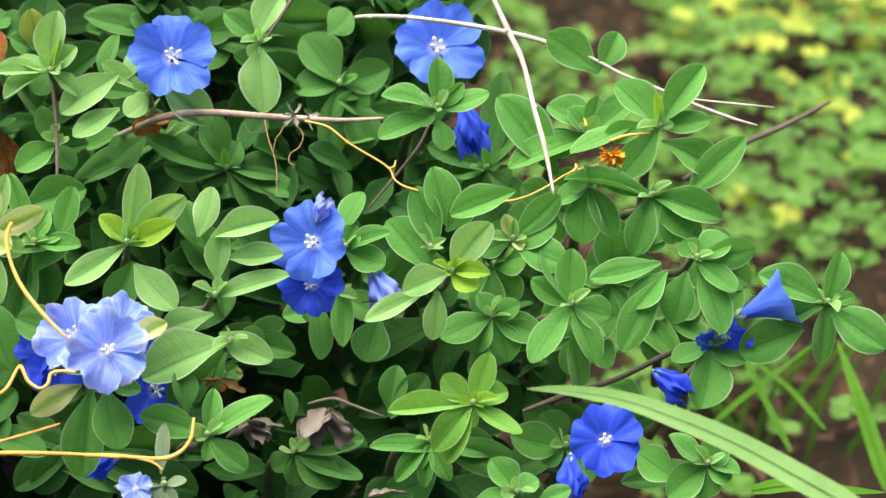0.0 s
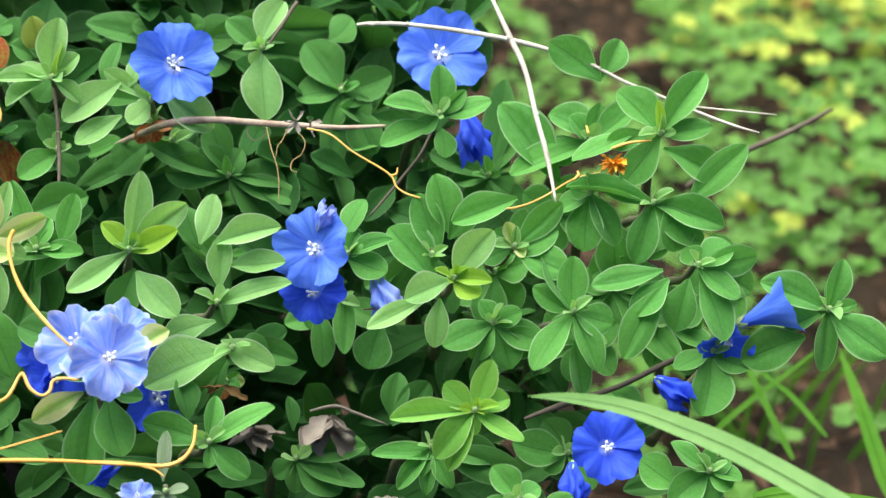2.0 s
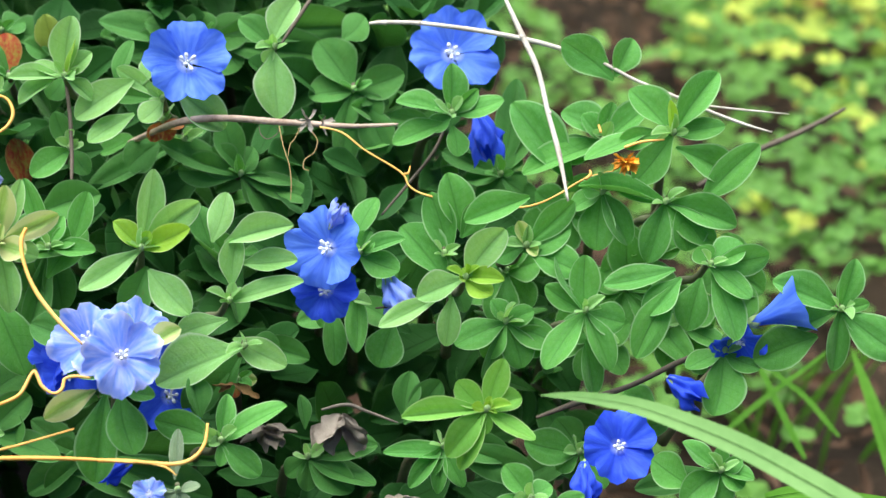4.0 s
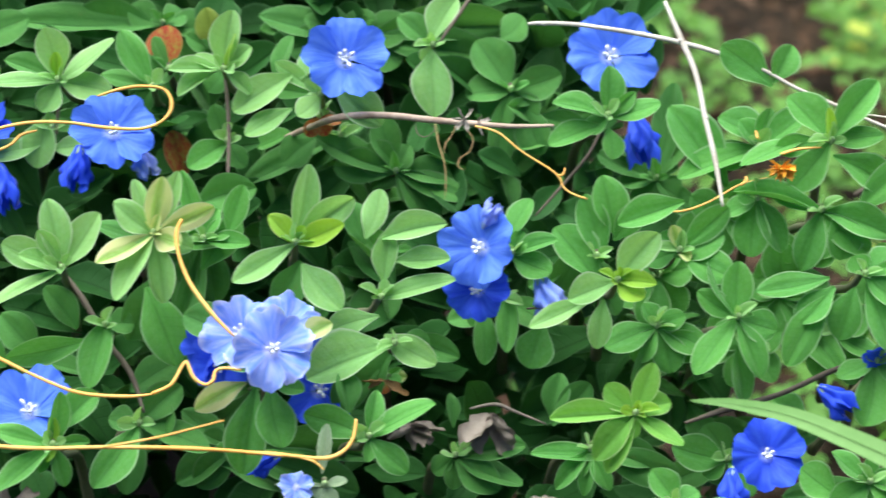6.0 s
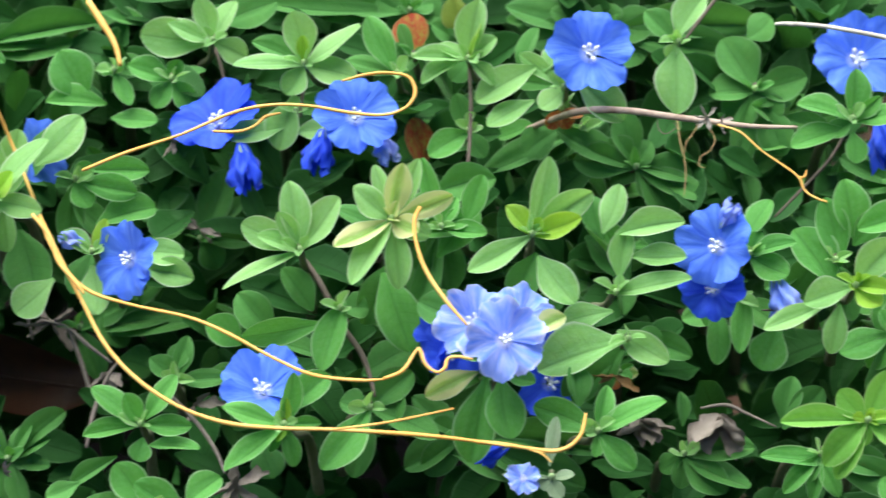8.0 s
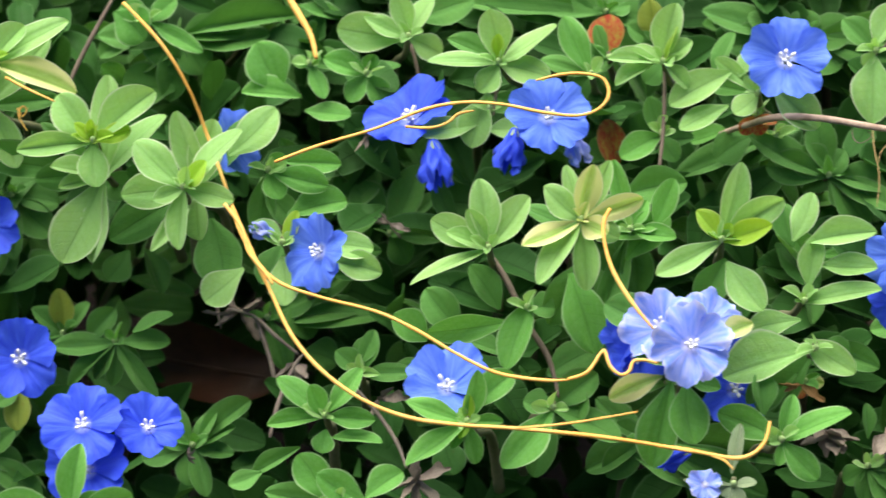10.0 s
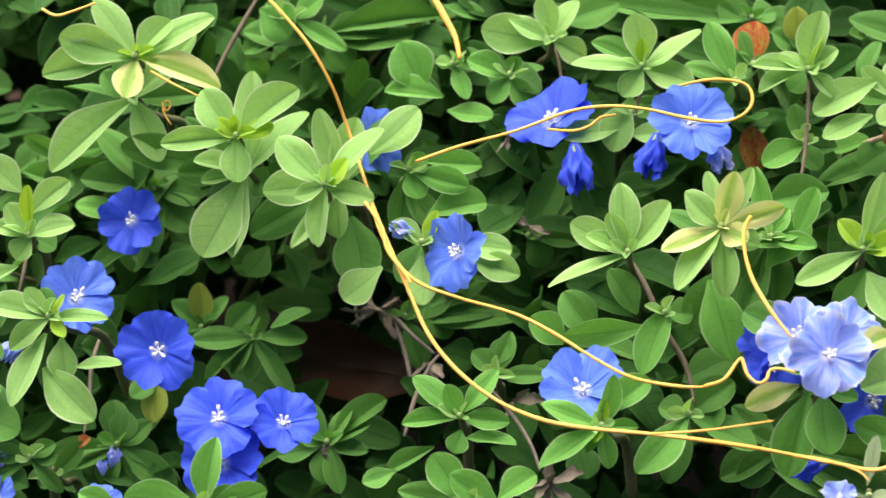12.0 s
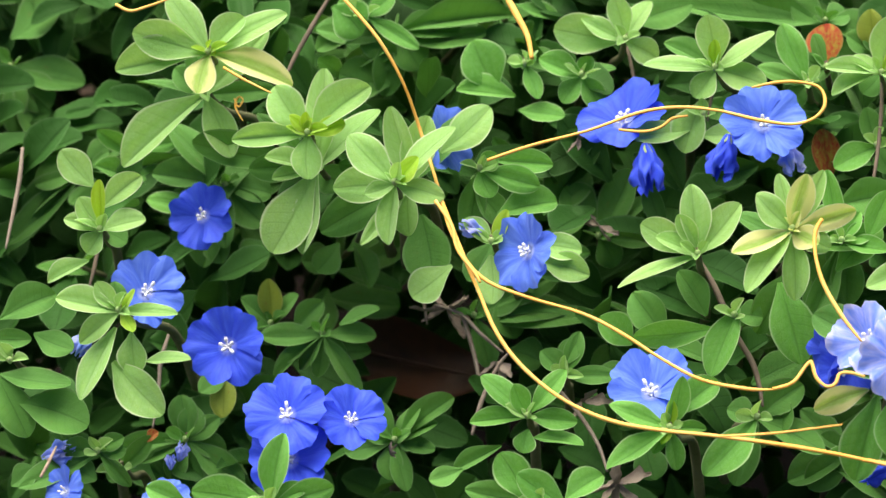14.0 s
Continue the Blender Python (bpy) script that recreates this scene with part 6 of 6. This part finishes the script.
twig("dry_twig", "long slender bleached twig lying over the bush", BLEACHED, 1.5, (76.0, 35.8, 303.8), (80.0, 35.8, 303.9), (91.0, 35.2, 303.3), (108.7, 32.6, 300.9), (124.6, 29.3, 297.9), (140.3, 24.4, 293.6), (151.0, 19.3, 288.9), (161.8, 14.9, 285.1), (169.5, 11.8, 282.2), (180.3, 7.7, 278.6), (188.1, 5.5, 276.6))
twig("dry_twig", "thin bleached side twig beyond the bush", BLEACHED, 0.9, (168.3, 12.8, 283.1), (180.9, 11.0, 281.6), (193.9, 9.5, 280.2))
twig("brown_twig", "brown bare twig sticking out behind the bush", WOOD, 2.6, (182.9, 72.1, 229.7), (200.5, 79.0, 236.4), (217.9, 83.7, 241.2), (233.7, 88.9, 246.3), buds=False)
twig("broken_twig", "broken pinkish dry stem with a knot", PINKISH, 2.4, (6.0, 46.0, 266.0), (14.0, 31.0, 276.0), (22.0, 21.5, 282.6), (34.2, 20.4, 283.1), (46.9, 19.1, 281.9), (56.5, 18.3, 281.1), (69.2, 17.2, 280.1), (81.8, 17.1, 280.0))
twig("dry_tendril", "thin curled dry tendril hanging from a stem", TENDRIL, 0.45, (48.1, 17.3, 281.5), (48.8, 12.5, 277.3), (50.0, 8.3, 273.5), (50.2, 4.4, 270.0), (49.6, -0.1, 266.0), buds=False)
twig("dry_tendril", "thin curled dry tendril hanging from a stem", TENDRIL, 0.45, (56.5, 15.2, 280.8), (58.5, 12.5, 278.4), (57.2, 9.7, 275.9), (54.5, 8.2, 274.6), (53.9, 6.2, 272.8), (55.5, 5.6, 272.3), buds=False)
twig("dry_tendril", "thin curled dry tendril hanging from a stem", TENDRIL, 0.4, (53.8, 15.6, 281.2), (52.1, 13.1, 278.9), (50.7, 11.8, 277.8), (49.8, 9.0, 275.3), buds=False)
twig("dry_tendril", "thin curled dry tendril hanging from a stem", WOOD, 0.4, (42.5, 19.9, 281.4), (42.9, 17.3, 279.0), (45.0, 16.1, 278.0), (48.0, 17.8, 279.5), (46.3, 19.2, 280.8), buds=False)
twig("woody_twig", "brown woody twig of a leafy shoot", WOOD, 2.2, (-57.5, -6.0, 249.6), (-51.9, -12.3, 244.0), (-45.3, -21.6, 235.6), (-38.9, -28.9, 229.1), (-35.5, -37.3, 221.6), buds=False)
twig("woody_twig", "brown woody twig of a leafy shoot", WOOD, 1.6, (-11.2, 38.4, 289.5), (-10.5, 29.7, 281.7), (-10.6, 20.5, 273.5), (-11.3, 12.1, 265.9), buds=False)
twig("woody_twig", "brown woody twig of a leafy shoot", WOOD, 1.7, (-87.2, 61.0, 285.6), (-84.7, 55.4, 280.5), (-82.4, 48.7, 274.3), buds=False)
twig("woody_twig", "brown woody twig of a leafy shoot", WOOD, 1.7, (-58.8, 40.9, 286.8), (-59.1, 35.9, 282.3), (-59.5, 29.2, 276.3), buds=False)
twig("woody_twig", "brown woody twig of a leafy shoot", WOOD, 1.9, (-173.9, 48.0, 300.2), (-178.0, 39.6, 292.8), (-181.7, 31.5, 285.5), (-183.7, 25.2, 279.9), buds=False)
twig("woody_twig", "brown woody twig of a leafy shoot", WOOD, 1.9, (60.6, 55.1, 304.4), (55.7, 49.8, 299.7), (50.9, 44.6, 294.9), buds=False)
twig("woody_twig", "brown woody twig of a leafy shoot", WOOD, 2.3, (169.0, -31.6, 229.1), (155.1, -34.9, 226.1), (139.8, -39.6, 221.9), (125.0, -42.4, 219.4), (112.7, -45.2, 216.9), buds=False)
twig("woody_twig", "brown woody twig of a leafy shoot", WOOD, 1.5, (98.4, 29.2, 276.3), (92.7, 21.2, 269.1), (84.9, 14.4, 263.0), (75.9, 7.2, 256.5), buds=False)
twig("woody_twig", "brown woody twig of a leafy shoot", WOOD, 1.8, (-228.4, -15.9, 247.8), (-228.1, -23.8, 240.7), (-228.6, -30.3, 234.9), buds=False)
twig("woody_twig", "brown woody twig of a leafy shoot", WOOD, 1.6, (96.2, -19.9, 247.0), (83.4, -23.6, 243.8), (70.6, -24.4, 243.1), buds=False)
twig("dead_twig", "grey dead twig in the hollow of the bush", GREY_WOOD, 1.8, (-144.4, 31.4, 221.4), (-142.1, 24.9, 215.3), (-139.4, 17.8, 208.7), buds=False)
twig("dead_twig", "grey dead twig in the hollow of the bush", GREY_WOOD, 1.6, (-136.9, 17.3, 215.8), (-129.0, 15.8, 214.3), (-122.3, 11.8, 210.5), (-114.8, 7.8, 206.8), buds=False)
twig("dead_twig", "grey dead twig in the hollow of the bush", GREY_WOOD, 1.8, (-129.5, 18.9, 214.7), (-125.4, 12.0, 208.2), (-122.2, 5.8, 202.4), (-120.1, -0.5, 196.5), buds=False)
twig("dead_twig", "grey dead twig in the hollow of the bush", GREY_WOOD, 1.9, (-117.7, -28.4, 199.1), (-116.3, -20.7, 206.1), (-113.1, -12.9, 213.2), (-110.4, -9.5, 216.3), buds=False)
twig("dead_twig", "grey dead twig in the hollow of the bush", GREY_WOOD, 1.8, (-93.7, -28.2, 217.0), (-85.5, -34.5, 211.3), (-79.9, -40.2, 206.1), (-76.7, -45.5, 201.4), buds=False)
twig("dead_twig", "grey dead twig in the hollow of the bush", GREY_WOOD, 1.6, (-210.5, -12.1, 214.5), (-211.5, -18.6, 208.5), (-210.5, -26.3, 201.4), (-210.4, -33.9, 194.5), buds=False)
twig("dead_twig", "grey dead twig in the hollow of the bush", GREY_WOOD, 1.4, (54.9, -26.6, 213.3), (62.1, -25.9, 214.0), (67.5, -27.6, 212.4), (75.9, -30.6, 209.8), buds=False)
twig("dead_twig", "bleached dead twig at the edge of the bush", GREY_WOOD, 1.6, (-258.5, 7.4, 261.4), (-257.4, -0.4, 254.4), (-257.2, -9.1, 246.6), (-257.2, -16.5, 240.0), buds=False)
twig("woody_twig", "orange-brown dry twig among leaves", PINKISH, 1.6, (-229.3, -78.2, 202.2), (-227.7, -74.4, 205.5), (-226.6, -71.2, 208.3))
blade(6.8, (180.5, -172.4, 249.1), (171.2, -161.0, 251.8), (160.3, -149.5, 254.7), (148.9, -138.3, 257.5), (137.0, -128.4, 259.5), (124.8, -119.4, 260.8), (111.8, -112.6, 260.6), (102.7, -107.7, 258.9))
blade(6, (257.6, 70.2, 110.8), (254.4, 82.8, 123.5), (251.2, 95.5, 136.3), (246.9, 108.5, 149.4), material=GRASS_FRESH)
blade(2.4, (223.6, 73.5, 126.9), (218.1, 84.9, 138.2), (212.5, 96.4, 149.6), (206.8, 102.3, 155.5), material=GRASS_FRESH)
blade(2.0, (236.1, 78.2, 131.9), (226.5, 88.5, 142.0), (218.0, 94.6, 148.0), (211.6, 102.0, 155.3), material=GRASS_FRESH)
blade(2.0, (196.1, 80.8, 133.5), (210.9, 88.1, 141.3), (227.8, 95.4, 149.0), (238.6, 100.3, 154.3), material=GRASS_FRESH)
blade(4, (172.5, -68.8, 200.8), (183.7, -68.2, 201.3), (196.1, -69.8, 199.8), (209.8, -71.3, 198.5), material=GRASS_FRESH)

tuft = random.Random(33)
for k in range(16):
    x, y, a, tall = 278 + tuft.uniform(-26, 40), 305 + tuft.uniform(-45, 60), tuft.uniform(-1.3, 1.3), tuft.uniform(30, 85)
    blade(tuft.uniform(1.3, 2.8), (x, y, 4), (x + 0.18 * tall * a, y - 3, 4 + 0.4 * tall), (x + 0.45 * tall * a, y - 8, 4 + 0.75 * tall), (x + 0.85 * tall * a, y - 14, 4 + tall * tuft.uniform(0.85, 1.0)), material=GRASS_FRESH)

# ---- withered and fallen leaves ----
withered(0.0592, -0.0403, 0.2188, 12.5, 40, "crumpled withered greyish-brown leaf hanging in the bush", 9, hang=1.0)
withered(0.0386, -0.0329, 0.2127, 12.0, 41, "grey shrivelled leaf inside the bush", 7, hang=0.7)
withered(-0.0729, -0.0580, 0.2055, 10.7, 42, "dry brown seed head under the flowers", 7)
withered(-0.0863, -0.0291, 0.2137, 9.5, 43, "crumpled withered brown leaf", 3)
withered(-0.1147, -0.0029, 0.2096, 9.9, 44, "crumpled withered brown leaf", 3)
withered(-0.1341, 0.0204, 0.2136, 11.8, 45, "grey withered flower head on a dead stem", 6)
withered(0.0560, 0.0118, 0.2851, 5.4, 46, "pale knot of dry bracts on the broken stem", 6, BLEACHED)
withered(0.0599, 0.0113, 0.2846, 4.1, 47, "pale knot of dry bracts on the broken stem", 4, BLEACHED)
withered(-0.0890, 0.0211, 0.2442, 6.6, 48, "dried brown bud inside the bush", 5)
withered(-0.0964, 0.0285, 0.2683, 5.6, 49, "dried brown bud inside the bush", 4)
withered(-0.1376, -0.0474, 0.2023, 4.7, 50, "dried brown bud inside the bush", 4)
withered(0.0735, -0.0636, 0.2057, 7.6, 51, "dry brown leaf at the foot of the bush", 3)
withered(0.1402, -0.0226, 0.2831, 5.0, 71, "ragged orange clump on a twining vine", 20, ORANGE_DEEP, hang=0.3)
withered(0.0300, -0.0389, 0.2300, 7.5, 77, "dry golden-brown leaf caught among green leaves", 3, GOLDEN)
dead_leaf(-0.1542, 0.0555, 0.1747, 0.056, 0.03)


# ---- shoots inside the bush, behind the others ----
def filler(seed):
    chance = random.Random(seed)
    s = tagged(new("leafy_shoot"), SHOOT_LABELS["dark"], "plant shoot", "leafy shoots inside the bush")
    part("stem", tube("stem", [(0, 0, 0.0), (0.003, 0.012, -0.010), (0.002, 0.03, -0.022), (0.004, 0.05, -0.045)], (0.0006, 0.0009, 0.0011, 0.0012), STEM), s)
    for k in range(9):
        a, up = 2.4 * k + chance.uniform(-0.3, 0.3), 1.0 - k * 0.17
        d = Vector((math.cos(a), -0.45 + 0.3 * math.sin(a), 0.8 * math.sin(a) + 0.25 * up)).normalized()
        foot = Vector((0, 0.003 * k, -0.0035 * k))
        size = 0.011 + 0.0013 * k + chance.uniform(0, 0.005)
        # lower leaves take the darkened green, so shade is in their colour
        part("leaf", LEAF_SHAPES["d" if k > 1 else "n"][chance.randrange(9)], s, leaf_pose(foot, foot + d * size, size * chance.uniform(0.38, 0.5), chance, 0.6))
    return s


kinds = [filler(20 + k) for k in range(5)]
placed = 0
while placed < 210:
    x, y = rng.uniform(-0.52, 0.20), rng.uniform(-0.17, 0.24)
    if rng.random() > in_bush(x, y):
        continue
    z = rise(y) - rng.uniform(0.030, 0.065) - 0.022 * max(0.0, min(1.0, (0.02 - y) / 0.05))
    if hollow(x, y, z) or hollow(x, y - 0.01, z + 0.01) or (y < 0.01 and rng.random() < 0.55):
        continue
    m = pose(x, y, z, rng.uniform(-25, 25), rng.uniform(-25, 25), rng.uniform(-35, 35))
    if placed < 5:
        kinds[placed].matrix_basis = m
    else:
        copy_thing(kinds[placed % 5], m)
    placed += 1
